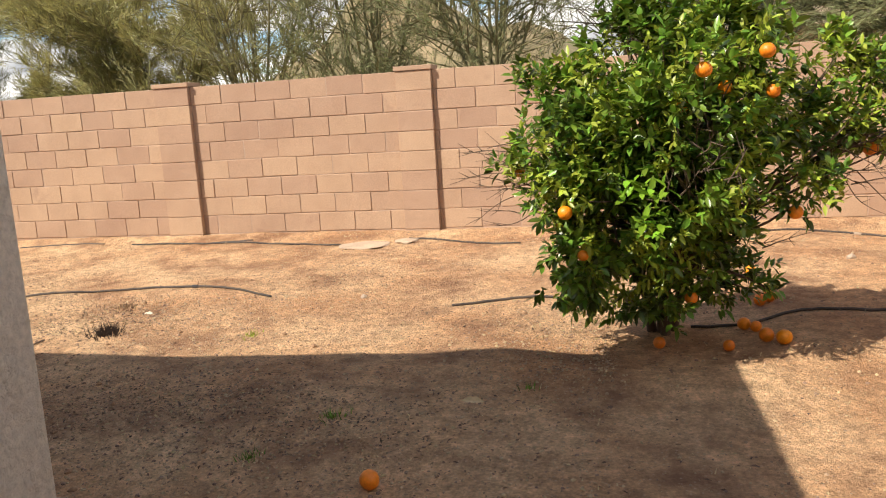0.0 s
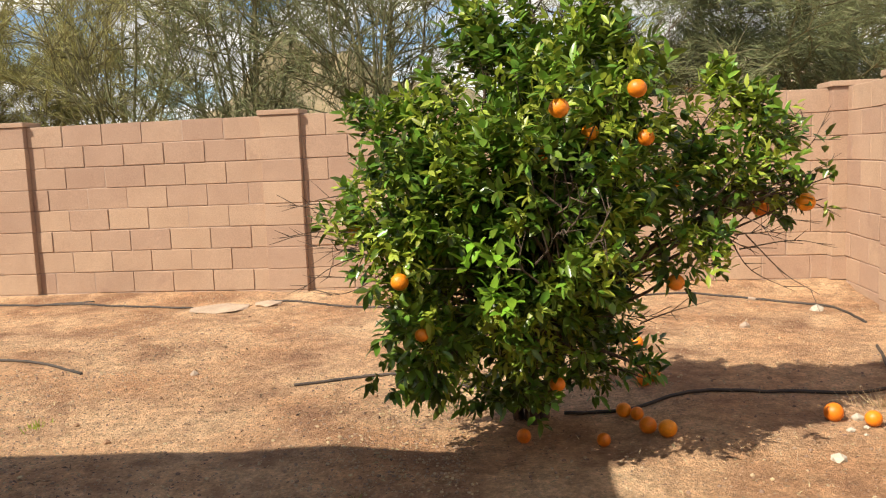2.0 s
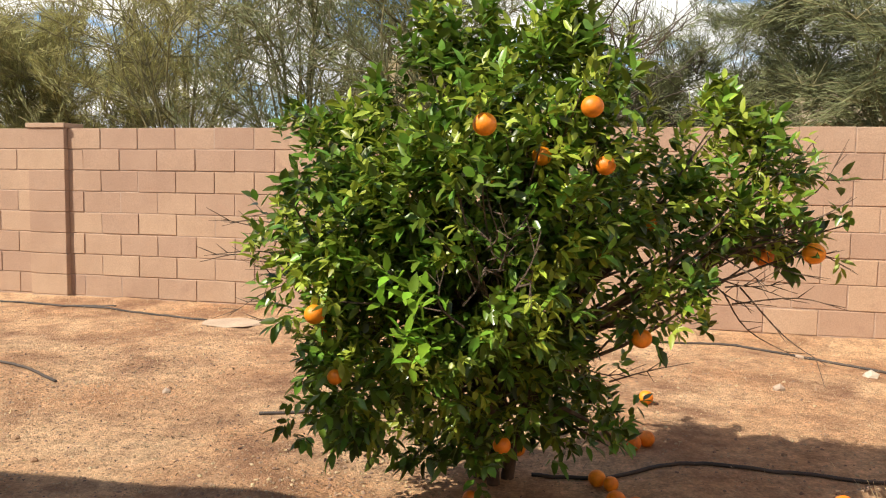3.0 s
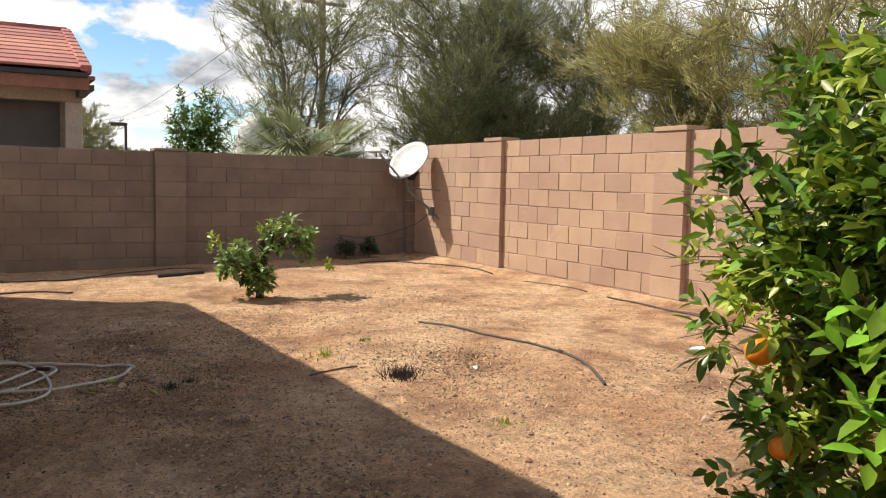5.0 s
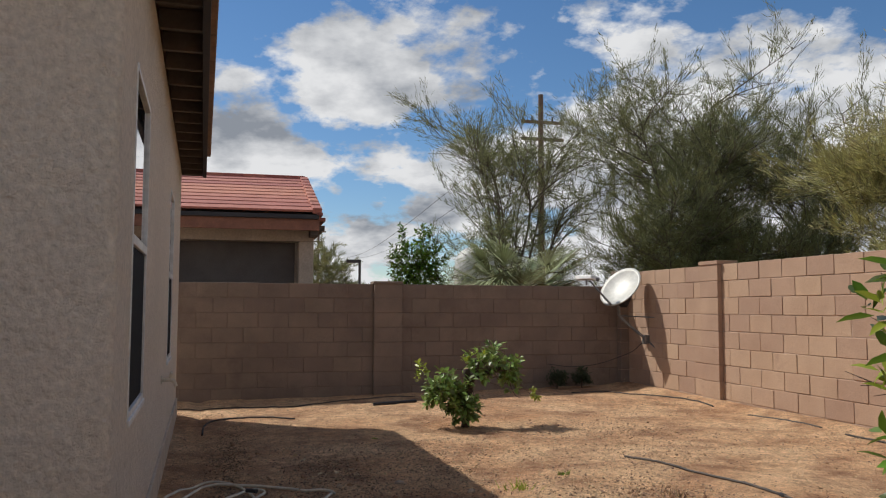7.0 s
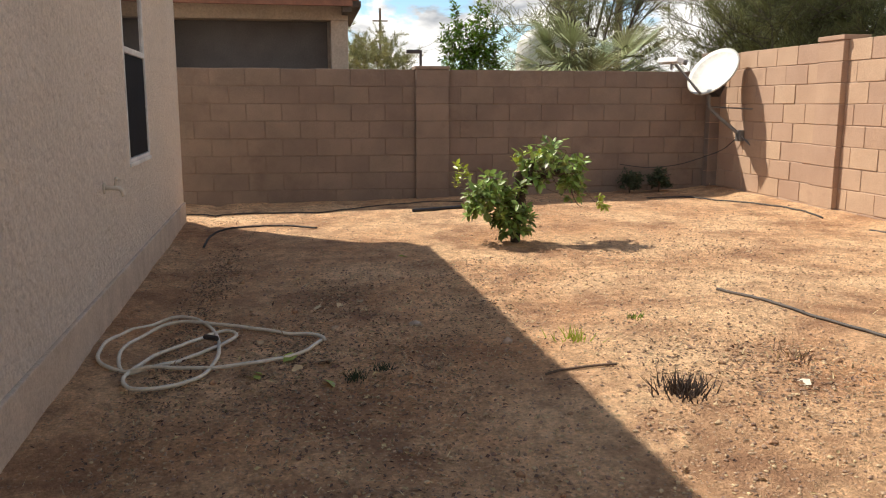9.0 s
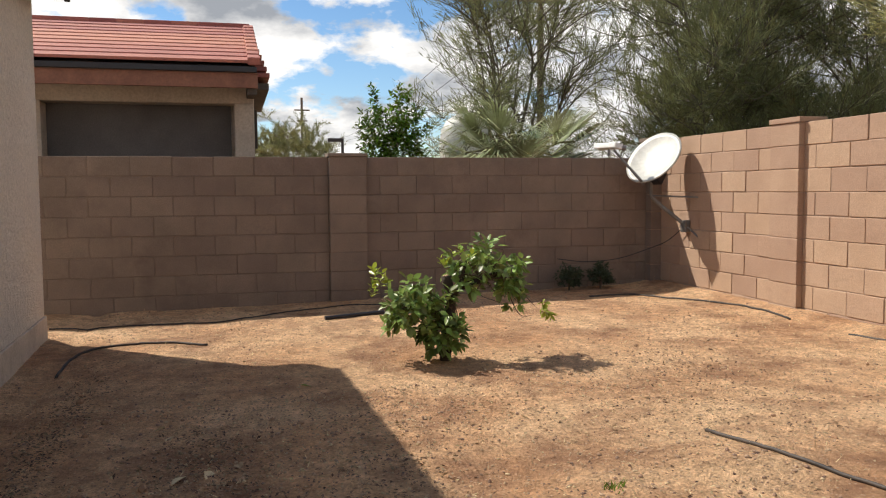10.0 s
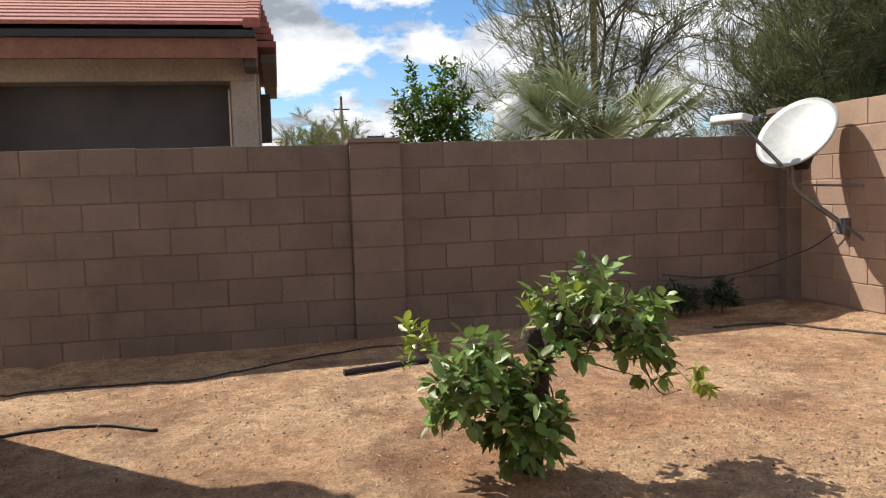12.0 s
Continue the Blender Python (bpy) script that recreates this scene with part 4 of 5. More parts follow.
def build_trees():
    olive, grey = M["olive_leaf"], M["grey_leaf"]
    gb, kb = M["green_bark"], M["grey_bark"]
    pv = "tall palo verde with thin green leaflets and crooked stems"
    wispy_tree("palo_verde", (-10.4, -0.3, 0), 5.1, 1.5, 21, grey, kb, "sparse upright desert tree with grey-green sprays", 9, 480, 22, low=.2)
    wispy_tree("palo_verde", (-9.7, 3.4, 0), 5.8, 1.9, 22, grey, kb, "dense dark grey-green desert tree behind the wall", 11, 980, 26, drop=.0, low=.15)
    wispy_tree("palo_verde", (-8.8, 5.9, 0), 5.1, 1.8, 23, grey, kb, "airy grey-green desert tree with open crown", 10, 620, 24)
    wispy_tree("palo_verde", (-9.0, 2.9, 0), 3.3, 1.4, 32, M["deep_leaf"], kb, "dense dark desert tree low behind the wall", 9, 560, 22, low=.12, upright=.6)
    wispy_tree("palo_verde", (-8.6, 4.6, 0), 3.0, 1.4, 33, M["deep_leaf"], kb, "dense dark desert tree low behind the wall", 9, 480, 22, low=.12, upright=.6)
    wispy_tree("palo_verde", (-2.8, 3.8, 0), 4.0, 1.85, 24, olive, gb, "spreading olive-yellow palo verde behind the wall", 9, 950, 28, lean=(-.3, 0), upright=.55, drop=.05)
    wispy_tree("palo_verde", (-5.7, 5.8, 0), 2.4, 1.2, 29, olive, gb, pv, 6, 620, 28, upright=.6)
    wispy_tree("palo_verde", (-0.76, 3.2, 0), 4.6, 1.3, 25, olive, gb, "thin-stemmed palo verde with see-through crown", 11, 300, 18)
    wispy_tree("palo_verde", (1.1, 3.0, 0), 4.6, 1.2, 26, grey, gb, "thin-stemmed palo verde with see-through crown", 11, 300, 18)
    wispy_tree("palo_verde", (2.83, 2.6, 0), 4.6, 1.0, 27, grey, gb, "thin-stemmed palo verde with see-through crown", 11, 280, 18)
    wispy_tree("palo_verde", (4.83, 3.6, 0), 4.3, 1.2, 28, grey, kb, "half-bare desert tree with reddish twigs", 7, 180, 12)
    wispy_tree("palo_verde", (8.2, 3.0, 0), 4.1, 2.2, 30, grey, gb, "dense dark green palo verde overhanging the corner", 8, 1000, 34, drop=.25, upright=.5, low=.2)
    wispy_tree("palo_verde", (6.28, 5.6, 0), 3.0, 1.9, 31, grey, kb, "dense desert shrub tree beyond the wall", 7, 700, 30, low=.1)
    for i, (x, y, h) in enumerate(((-3.6, 2.2, 1.5), (-1.4, 2.0, 1.25), (0.6, 2.2, 1.2), (2.2, 1.9, 1.25), (3.9, 2.3, 1.35), (5.6, 2.6, 1.6), (7.4, 2.0, 1.6), (-5.2, 2.4, 1.5), (-7.4, 2.8, 1.6))):
        wispy_tree("creosote_bush", (x, y, 0), h, 0.8, 60 + i, grey if i % 2 else olive, kb, "scrubby desert bush behind the block wall", 7, 120, 16, low=.25)
    for i, (x, y, h, s) in enumerate(((-38, -2.8, 4.2, 1.1), (-42, -0.8, 4.4, 1.2), (-45, -3.2, 2.7, 2.2), (-45, -1.3, 2.5, 2.2), (-46, -6.2, 2.6, 3.0), (-44, 0.5, 2.4, 3.0), (-47, 3.0, 2.6, 3.0))):
        wispy_tree("desert_tree", (x, y, 0), h, s, 80 + i, grey, kb, "small distant desert tree on the skyline", 6, 300, 26, sliver=(.20, .009))


build_trees()


def build_neighbour_plants():
    rng = random.Random(41)
    t = thing("citrus_tree", pose(-9.33, -2.43, 0) @ Matrix.Scale(1.03, 4), "round green citrus tree with upright tips", "tree")
    blobs = [(0, 0, 1.35, .55, .60, .55), (0, -.22, 1.95, .34, .30, .40), (0, .22, 1.95, .30, .28, .42), (0, -.05, 2.05, .28, .45, .26)]
    sh = shoots(rng, blobs, 620, .7)
    for y in (-.28, .2, .05):
        for k in range(10):
            sh.append((Vector((rng.gauss(0, .05), y + rng.gauss(0, .05), 2.25 + .035 * k)), Vector((rng.gauss(0, .2), rng.gauss(0, .2), 1)).normalized()))
    raw_part("crown", leafy(rng, sh, 8, .085, .036, .1), M["citrus_leaf"], t, smooth=True)
    raw_part("trunk", tube_data([(0, 0, -.1), (0, 0, 1.3)], .06, 8), M["bark"], t)
    # fan palm
    p = thing("fan_palm", pose(-7.93, -0.95, -0.22) @ Matrix.Scale(1.165, 4), "fan palm with long arching grey-green fronds", "palm")
    raw_part("trunk", tube_data([(0, 0, -.1), (0, 0, .8), (0, 0, 1.45)], [.16, .15, .17], 12), M["bark"], p)
    for i in range(54):
        blades = ([], [])
        a = rng.uniform(0, 6.28)
        el = rng.uniform(-.05, 0.82)
        d = Vector((math.cos(a) * math.cos(el), math.sin(a) * math.cos(el), math.sin(el)))
        ln = rng.uniform(.6, 1.05)
        hub = Vector((0, 0, 1.42)) + d * ln * .8 - Vector((0, 0, .12))
        raw_part("stalk", tube_data(smooth_path([(0, 0, 1.35), tuple(Vector((0, 0, 1.45)) + d * ln * .45), tuple(hub)], 4), .012, 5), M["green_bark"], p)
        side = d.cross(Vector((0, 0, 1))).normalized() if abs(d.z) < .98 else Vector((1, 0, 0))
        for k in range(30):
            f = (k / 29 - .5) * 2.7
            w = (d * math.cos(f) + side * math.sin(f)).normalized()
            L = rng.uniform(.60, .88)
            droop = Vector((0, 0, -.11 * L))
            s2 = w.cross(Vector((0, 0, 1))).normalized() * .012
            b = len(blades[0])
            blades[0].extend(tuple(q) for q in (hub - s2 * .4, hub + s2 * .4, hub + w * L * .55 + s2, hub + w * L * .55 - s2, hub + w * L + droop * 2.4))
            blades[1].extend(((b, b + 1, b + 2, b + 3), (b + 3, b + 2, b + 4)))
        raw_part("frond", blades, M["palm_leaf"], p)
    k = thing("white_tank", pose(-10.23, -1.08, 0.30), "pale rounded tank half hidden by the palm", "tank")
    prof = [(0.42, 0.0), (0.42, 1.65), (0.39, 1.85), (0.31, 2.0), (0.18, 2.09), (0.02, 2.12)]
    raw_part("shell", tube_data([(0, 0, z) for r, z in prof], [r for r, z in prof], 24), M["white"], k, smooth=True)
    # two dark low plants in the shade of the wall
    for y in (-1.21, -0.83):
        s = thing("dark_shrub", pose(-5.51, y, ground_z(-5.51, y)), "small dark shrub against the shaded wall", "shrub", "shrubs by the wall")
        sh = shoots(rng, [(0, 0, .13, .13, .13, .13)], 90, .9)
        tagged(raw_part("foliage", leafy(rng, sh, 6, .05, .022, .05), M["cactus"], s), kind="stuff")
        raw_part("stem", tube_data([(0, 0, -.03), (0, 0, .14)], .012, 5), M["bark"], s)
    # saguaro behind the far corner
    c = thing("saguaro", pose(9.5, 6.4, 0), "ribbed dark green saguaro cactus", "cactus")
    verts, faces = [], []
    for i, (z, r) in enumerate(((-.1, .2), (1.5, .21), (3.2, .22), (3.9, .19), (4.15, .1), (4.2, .01))):
        for k in range(32):
            rr = r * (1 if k % 2 else .82)
            verts.append((rr * math.cos(k * math.pi / 16), rr * math.sin(k * math.pi / 16), z))
        if i:
            for k in range(32):
                a, b = (i - 1) * 32 + k, (i - 1) * 32 + (k + 1) % 32
                faces.append((a, b, b + 32, a + 32))
    raw_part("column", (verts, faces), M["cactus"], c)


build_neighbour_plants()

# ---- poles, wires, hill, far roofs ----


def build_distance():
    p = thing("utility_pole", pose(-30.2, 7.9, 0), "wooden utility pole with two cross arms", "utility pole")
    raw_part("pole", tube_data([(0, 0, 0), (0, 0, 11.2)], [.17, .12], 10), M["pole_wood"], p)
    for z, w in ((9.85, 1.05), (9.05, 1.05)):
        part("cross_arm", boxes(((.13, -w, z - .07), (.25, w, z + .07)), bevel=.01), M["pole_wood"], p)
    for y in (-.95, -.5, .5, .95):
        raw_part("insulator", tube_data([(.19, y, 9.92), (.19, y, 10.10)], [.05, .03], 8), M["dark_metal"], p)
    w = thing("power_line", pose(-30.2, 7.9, 9.9), "thin sagging overhead wires", "power line")
    for y in (-.95, .95):
        raw_part("wire", tube_data(smooth_path([(.19, y, -.6), (-50, 1.0 + y, -2.4), (-100, 3 + y, -.8)], 10), .016, 4), M["dark_metal"], w)
    m = thing("antenna_mast", pose(-52, -0.35, 0.1), "slim antenna mast on the skyline", "mast")
    raw_part("pole", tube_data([(0, 0, 0), (0, 0, 7.2)], .08, 6), M["pole_wood"], m)
    for z, l in ((6.4, .5), (5.7, .35), (5.1, .35)):
        raw_part("rung", tube_data([(0, -l, z), (0, l, z)], .05, 5), M["pole_wood"], m)
    s = thing("street_lamp", pose(-32, -0.30, 0.0), "dark street lamp with a flat head", "street lamp")
    raw_part("pole", tube_data([(0, 0, 0), (0, 0, 3.25)], .06, 8), M["dark_metal"], s)
    part("lamp_head", boxes(((-.12, -.62, 3.25), (.12, .05, 3.40)), bevel=.03), M["dark_metal"], s)
    # low rocky hill beyond the trees
    verts, faces = [], []
    nx, ny = 60, 24
    for j in range(ny):
        for i in range(nx):
            x, y = -110 + i * 3.0, 95 + j * 4.0
            h = 22 * math.exp(-((x + 42) / 17) ** 2 - ((y - 140) / 24) ** 2) + 13 * math.exp(-((x + 14) / 16) ** 2 - ((y - 136) / 22) ** 2)
            h += h * 0.35 * noise.noise((x * .09, y * .09, 2)) + h * .12 * noise.noise((x * .3, y * .3, 5))
            verts.append((x, y, max(h, 0) - .5))
    for j in range(ny - 1):
        for i in range(nx - 1):
            faces.append((j * nx + i, j * nx + i + 1, (j + 1) * nx + i + 1, (j + 1) * nx + i))
    hill = new("hill", mesh_of("hill", verts, faces, M["hill"]))
    tagged(hill, "low tan rocky hill with scattered scrub", "hill", kind="structure")
    # a roof seen between the stems
    f2 = thing("far_house", pose(9.5, 18, 0), "distant tan house with a pale low roof", "house", kind="structure")
    part("wall", boxes(((-4, 0, 0), (4, 6, 2.9))), M["neighbour"], f2)
    part("roof", (lambda b: (bmesh.ops.create_cone(b, cap_ends=True, segments=4, radius1=6.2, radius2=1.0, depth=1.6, matrix=Matrix.Translation((0, 3, 3.7)) @ Matrix.Rotation(radians(45), 4, "Z")), b)[1])(bmesh.new()), M["concrete"], f2)


build_distance()

# ---- hoses, drip lines, litter ----


def lay(points, lift):
    return [(x, y, ground_z(x, y) + lift) for x, y in ((p[0], p[1]) for p in smooth_path([(a, b, 0) for a, b in points], 8))]


def build_lines():
    lines = [("drip_line", [(-0.76, -0.32), (0.12, -0.34), (0.67, -0.38), (1.04, -0.48), (1.40, -0.54), (1.78, -0.56)], "black drip line along the wall's foot"),
             ("drip_line", [(2.43, -0.33), (2.75, -0.39), (3.13, -0.61), (3.62, -0.70)], "black drip line looped near the wall"),
             ("drip_line", [(3.44, -2.87), (3.62, -2.82), (3.87, -2.77), (4.17, -2.77), (4.55, -2.95)], "faded black drip line leading to the orange tree"),
             ("drip_line", [(5.00, -3.33), (5.27, -3.33), (5.54, -3.20), (5.81, -3.11), (6.16, -3.09), (6.46, -3.10), (6.82, -2.92)], "black drip line under the orange tree"),
             ("drip_line", [(5.18, -0.44), (5.58, -0.39), (6.07, -0.36), (6.52, -0.57), (6.89, -0.79), (7.06, -1.00), (7.09, -1.50)], "black drip line with a pale coupling"),
             ("drip_line", [(6.91, -2.19), (6.87, -2.38), (6.80, -2.68), (6.83, -2.91)], "short end of black drip line"),
             ("drip_line", [(-0.37, -2.69), (0.01, -2.65), (0.36, -2.55), (0.79, -2.44), (1.20, -2.43), (1.61, -2.52), (2.01, -2.71)], "dark drip line curving round a worn basin"),
             ("drip_line", [(-4.85, -6.43), (-4.84, -5.61), (-4.83, -4.94), (-5.02, -4.47), (-5.32, -3.90), (-5.32, -3.34)], "thin drip line along the shaded wall"),
             ("drip_line", [(-2.88, -6.00), (-3.42, -6.00), (-3.72, -5.90), (-3.85, -5.63), (-3.81, -5.33), (-3.64, -5.05)], "black drip line end in the sun"),
             ("drip_line", [(-4.98, -1.21), (-4.91, -0.74), (-4.35, -0.44), (-3.79, -0.27), (-3.34, -0.26), (-2.91, -0.32)], "black drip line round the yard corner"),
             ("drip_line", [(-2.18, -0.36), (-1.63, -0.28), (-1.14, -0.27)], "half-buried drip line by the wall"),
             ("drip_line", [(-0.28, -0.31), (0.21, -0.32), (0.69, -0.30)], "half-buried drip line by the wall")]
    for name, pts, label in lines:
        lift = 0.008 if "half" not in label else 0.002
        p = lay(pts, lift)
        d = new(name, mesh_of(name, *tube_data(p, 0.0095 if "thin" not in label else .006, 8), M["tube"], True))
        tagged(d, label, "drip line", "drip lines")
        if "coupling" in label or "basin" in label:
            k = len(p) * (3 if "coupling" in label else 4) // 6
            raw_part("coupling", tube_data([p[k], p[k + 1]], .014, 8), M["stone"] if "coupling" in label else M["dark_metal"], d)
    pipe = new("pipe_length", mesh_of("pipe_length", *tube_data([(x, y, ground_z(x, y) + .02) for x, y in ((-4.53, -4.03), (-4.67, -3.46))], .02, 10), M["dark_metal"]))
    tagged(pipe, "short length of black pipe lying on the soil", "pipe")
    st = new("stick", mesh_of("stick", *tube_data(lay([(0.92, -4.13), (0.89, -4.00), (0.91, -3.81)], .008), .006, 5), M["bark"]))
    tagged(st, "thin dark stick on the soil", "stick")
    loops = [(0.21, -5.01), (0.43, -5.13), (0.54, -5.46), (0.47, -5.79), (0.37, -6.00), (0.05, -6.06), (-0.29, -5.97), (-0.45, -5.83), (-0.38, -5.68), (-0.08, -5.55), (0.29, -5.49), (0.61, -5.52), (0.78, -5.66), (0.74, -5.81), (0.44, -5.86),
             (0.11, -5.66), (-0.08, -5.51), (0.04, -5.43), (0.24, -5.54), (0.44, -5.75), (0.42, -5.90), (0.10, -5.96), (-0.23, -5.86), (-0.31, -5.72), (-0.14, -5.45), (0.02, -5.19), (0.13, -5.02), (0.21, -4.99)]
    raw = smooth_path([(a, b, 0) for a, b in loops], 9)
    pts = [(p.x, p.y, ground_z(p.x, p.y) + .010 + .010 * max(0, math.sin(i * .07))) for i, p in enumerate(raw)]
    hose = thing("garden_hose", pose(0.22, -5.545, 0), "coiled cream garden hose lying on the soil", "garden hose")
    raw_part("hose", tube_data([(x - 0.22, y + 5.49, z) for x, y, z in pts], .0092, 8), M["hose"], hose, smooth=True)
    raw_part("tie", tube_data([(0.06, -.06, .03), (0.12, .0, .035)], .013, 8), M["dark_metal"], hose, "dark tie round the coil")
    # stones
    rng = random.Random(3)
    for x, y, r, m in ((2.72, -2.64, .035, "stone"), (6.91, -1.02, .05, "white_stone"), (6.27, -1.59, .045, "stone"), (6.35, -3.48, .03, "white_stone"), (6.55, -3.46, .03, "white_stone"), (6.11, -3.97, .036, "white_stone"), (6.27, -3.64, .02, "white_stone"), (6.32, -3.68, .014, "white_stone"), (6.35, -3.60, .016, "white_stone"),
                       (0.40, -4.17, .033, "stone"), (-0.02, -4.57, .035, "stone"), (0.00, -4.99, .03, "pebble")):
        s = new("stone", mesh_of("stone", *rock_data(rng, (0, 0, 0), r), M[m]))
        s.location = (x, y, ground_z(x, y) + r * .25)
        tagged(s, "pale loose stone on the soil" if m != "pebble" else "brown clod of earth on the soil", "stone", "loose stones")
    heaps = [(0.92 + rng.gauss(0, .13), -3.06 + rng.gauss(0, .14), rng.uniform(.010, .024)) for _ in range(30)]
    heaps += [(rng.uniform(-1.8, 3.6), rng.uniform(-5.7, -4.3), rng.uniform(.010, .022)) for _ in range(44)]
    heaps += [(rng.uniform(-4.8, 6.8), rng.uniform(-4.3, -.4), rng.uniform(.010, .022)) for _ in range(60)]
    for x, y, r in heaps + [(-0.4, -5.2, .03), (-1.5, -5.5, .028), (-2.0, -5.7, .03)]:
        s = new("clod", mesh_of("clod", *rock_data(rng, (0, 0, 0), r), M["clod"]))
        s.location = (x, y, ground_z(x, y) + r * .2)
        tagged(s, "dark clod of reddish earth on the soil", "clod", "clods of earth")
    for cx, cy, w, d, turn in ((2.03, -0.57, .56, .50, 12), (2.42, -0.42, .28, .26, -8)):
        b = new("concrete_slab", mesh_of("concrete_slab", *rock_data(rng, (0, 0, 0), .5), M["concrete"]))
        b.matrix_world = pose(cx, cy, ground_z(cx, cy) + .008, 0, 0, turn) @ Matrix.Diagonal((w, d, .07, 1))
        tagged(b, "broken pale concrete piece sunk in the soil", "slab")
    # dry grass tufts and small weeds
    for x, y, h, n, m, lab in ((1.30, -3.69, .08, 200, "straw", "dry dark stump of a grass tuft"), (0.94, -3.00, .06, 40, "dry_leaf", "dry flattened brown grass tuft"), (0.49, -3.87, .07, 45, "young_leaf", "small green weed on bare soil"),
                               (2.29, -3.60, .05, 30, "young_leaf", "small green weed on bare soil"), (4.43, -3.24, .08, 14, "citrus_leaf", "small green seedling near the drip line"), (6.54, -3.28, .11, 60, "straw", "dry straw tuft by the stones"),
                               (3.32, -4.88, .05, 40, "citrus_leaf", "small dark green weed in the shade"), (3.11, -5.31, .04, 30, "citrus_leaf", "small dark green weed in the shade"),
                               (4.19, -4.48, .04, 26, "citrus_leaf", "small dark green weed in the shade"), (0.76, -4.93, .05, 70, "cactus", "low green weeds in the shade"), (0.66, -4.80, .04, 50, "cactus", "low green weeds in the shade"), (0.23, -3.46, .04, 24, "citrus_leaf", "small green weed on bare soil")):
        g = ([], [])
        for _ in range(n):
            a, rr = rng.uniform(0, 6.28), abs(rng.gauss(0, h * .8))
            p = Vector((rr * math.cos(a), rr * math.sin(a), 0))
            d = Vector((p.x * 4 + rng.gauss(0, .4), p.y * 4 + rng.gauss(0, .4), 1)).normalized()
            w = d.orthogonal().normalized() * .0035
            L = h * rng.uniform(.4, 1.3)
            b = len(g[0])
            g[0].extend(tuple(q) for q in (p - w, p + w, p + d * L))
            g[1].append((b, b + 1, b + 2))
        o = new("grass_tuft", mesh_of("grass_tuft", *g, M[m] if "stump" not in lab else M["dark_bark"]))
        o.location = (x, y, ground_z(x, y) - .005)
        tagged(o, lab, "weed", kind="stuff")
    for x, y, m in ((0.75, -5.06, "young_leaf"), (0.70, -5.33, "young_leaf"), (0.62, -5.20, "straw"), (1.29, -3.14, "white_stone"), (-1.25, -5.23, "straw"), (-1.14, -5.14, "straw"), (4.00, -4.67, "straw"), (-1.96, -4.39, "young_leaf"),
                    (0.54, -5.10, "dry_leaf"), (0.50, -5.24, "young_leaf"), (0.67, -5.26, "dry_leaf"), (0.59, -5.37, "young_leaf"), (0.41, -5.30, "dry_leaf"), (0.33, -5.41, "dry_leaf"), (0.20, -5.37, "dry_leaf"), (-0.55, -4.94, "straw"), (-0.50, -5.04, "straw"), (-0.62, -4.83, "dry_leaf")):
        lf = ([], [])
        leaf_data(rng, [Vector((0, 0, .008))], [Vector((rng.gauss(0, 1), rng.gauss(0, 1), .1))], .10, .05, lf)
        o = new("fallen_leaf", mesh_of("fallen_leaf", *lf, M[m]))
        o.location = (x, y, ground_z(x, y))
        tagged(o, "dry fallen leaf curled on the soil", "leaf", "fallen leaves")
    # gravel and litter over the whole yard
    gravel = ([], [])
    for i in range(50000):
        x, y = (rng.uniform(-5.75, 7.35), rng.uniform(-6.6, -0.08)) if i < 32000 else (rng.uniform(-1.8, 4.6), rng.uniform(-5.9, -2.6))
        if x < 2.88 and y < -6.04 + 0.045 * (x - 2.8):
            continue
        k = noise.noise((x * .8, y * .8, 9))
        if rng.random() > .45 + .7 * k:
            continue
        r = min(.0034 * math.exp(abs(rng.gauss(0, .55))), .011)
        rock_data(rng, (x, y, ground_z(x, y) + r * .3), r, gravel)
    o = new("gravel", mesh_of("gravel", *gravel, M["pebble"]))
    tagged(o, "scattered small tan gravel on the soil", "gravel", kind="stuff")
    straw = ([], [])
    for _ in range(42000):
        x, y = rng.uniform(-5.75, 7.35), rng.uniform(-6.4, -0.1)
        if x < 2.88 and y < -6.04 + 0.045 * (x - 2.8):
            continue
        near = math.exp(-((y + .5) / .7) ** 2)
        k = noise.noise((x * .9 + 4, y * .9, 2))
        if rng.random() > .25 + .6 * k + .4 * near:
            continue
        p = Vector((x, y, ground_z(x, y) + rng.uniform(.001, .008)))
        d = Vector((rng.gauss(0, 1), rng.gauss(0, 1), rng.gauss(.1, .25))).normalized()
        w = d.cross(Vector((0, 0, 1))).normalized() * rng.uniform(.001, .0028)
        L = rng.uniform(.015, .06)
        b = len(straw[0])
        straw[0].extend(tuple(q) for q in (p - w, p + w, p + d * L))
        straw[1].append((b, b + 1, b + 2))
    crumbs, shade_bits = ([], []), ([], [])
    for i in range(23000):
        x, y = (rng.uniform(-5.75, 7.35), rng.uniform(-6.2, -0.1)) if i < 12000 else (rng.uniform(-1.8, 4.6), rng.uniform(-5.9, -3.2))
        if x < 2.88 and y < -6.04 + 0.045 * (x - 2.8):
            continue
        k = noise.noise((x * .7 + 9, y * .7, 4)) + .35 * math.exp(-((y + 4.9) / .9) ** 2)
        if rng.random() > .12 + .9 * k:
            continue
        leaf_data(rng, [Vector((x, y, ground_z(x, y) + .003))], [Vector((rng.gauss(0, 1), rng.gauss(0, 1), rng.gauss(.1, .2)))], rng.uniform(.016, .034), rng.uniform(.008, .016), crumbs, simple=True)
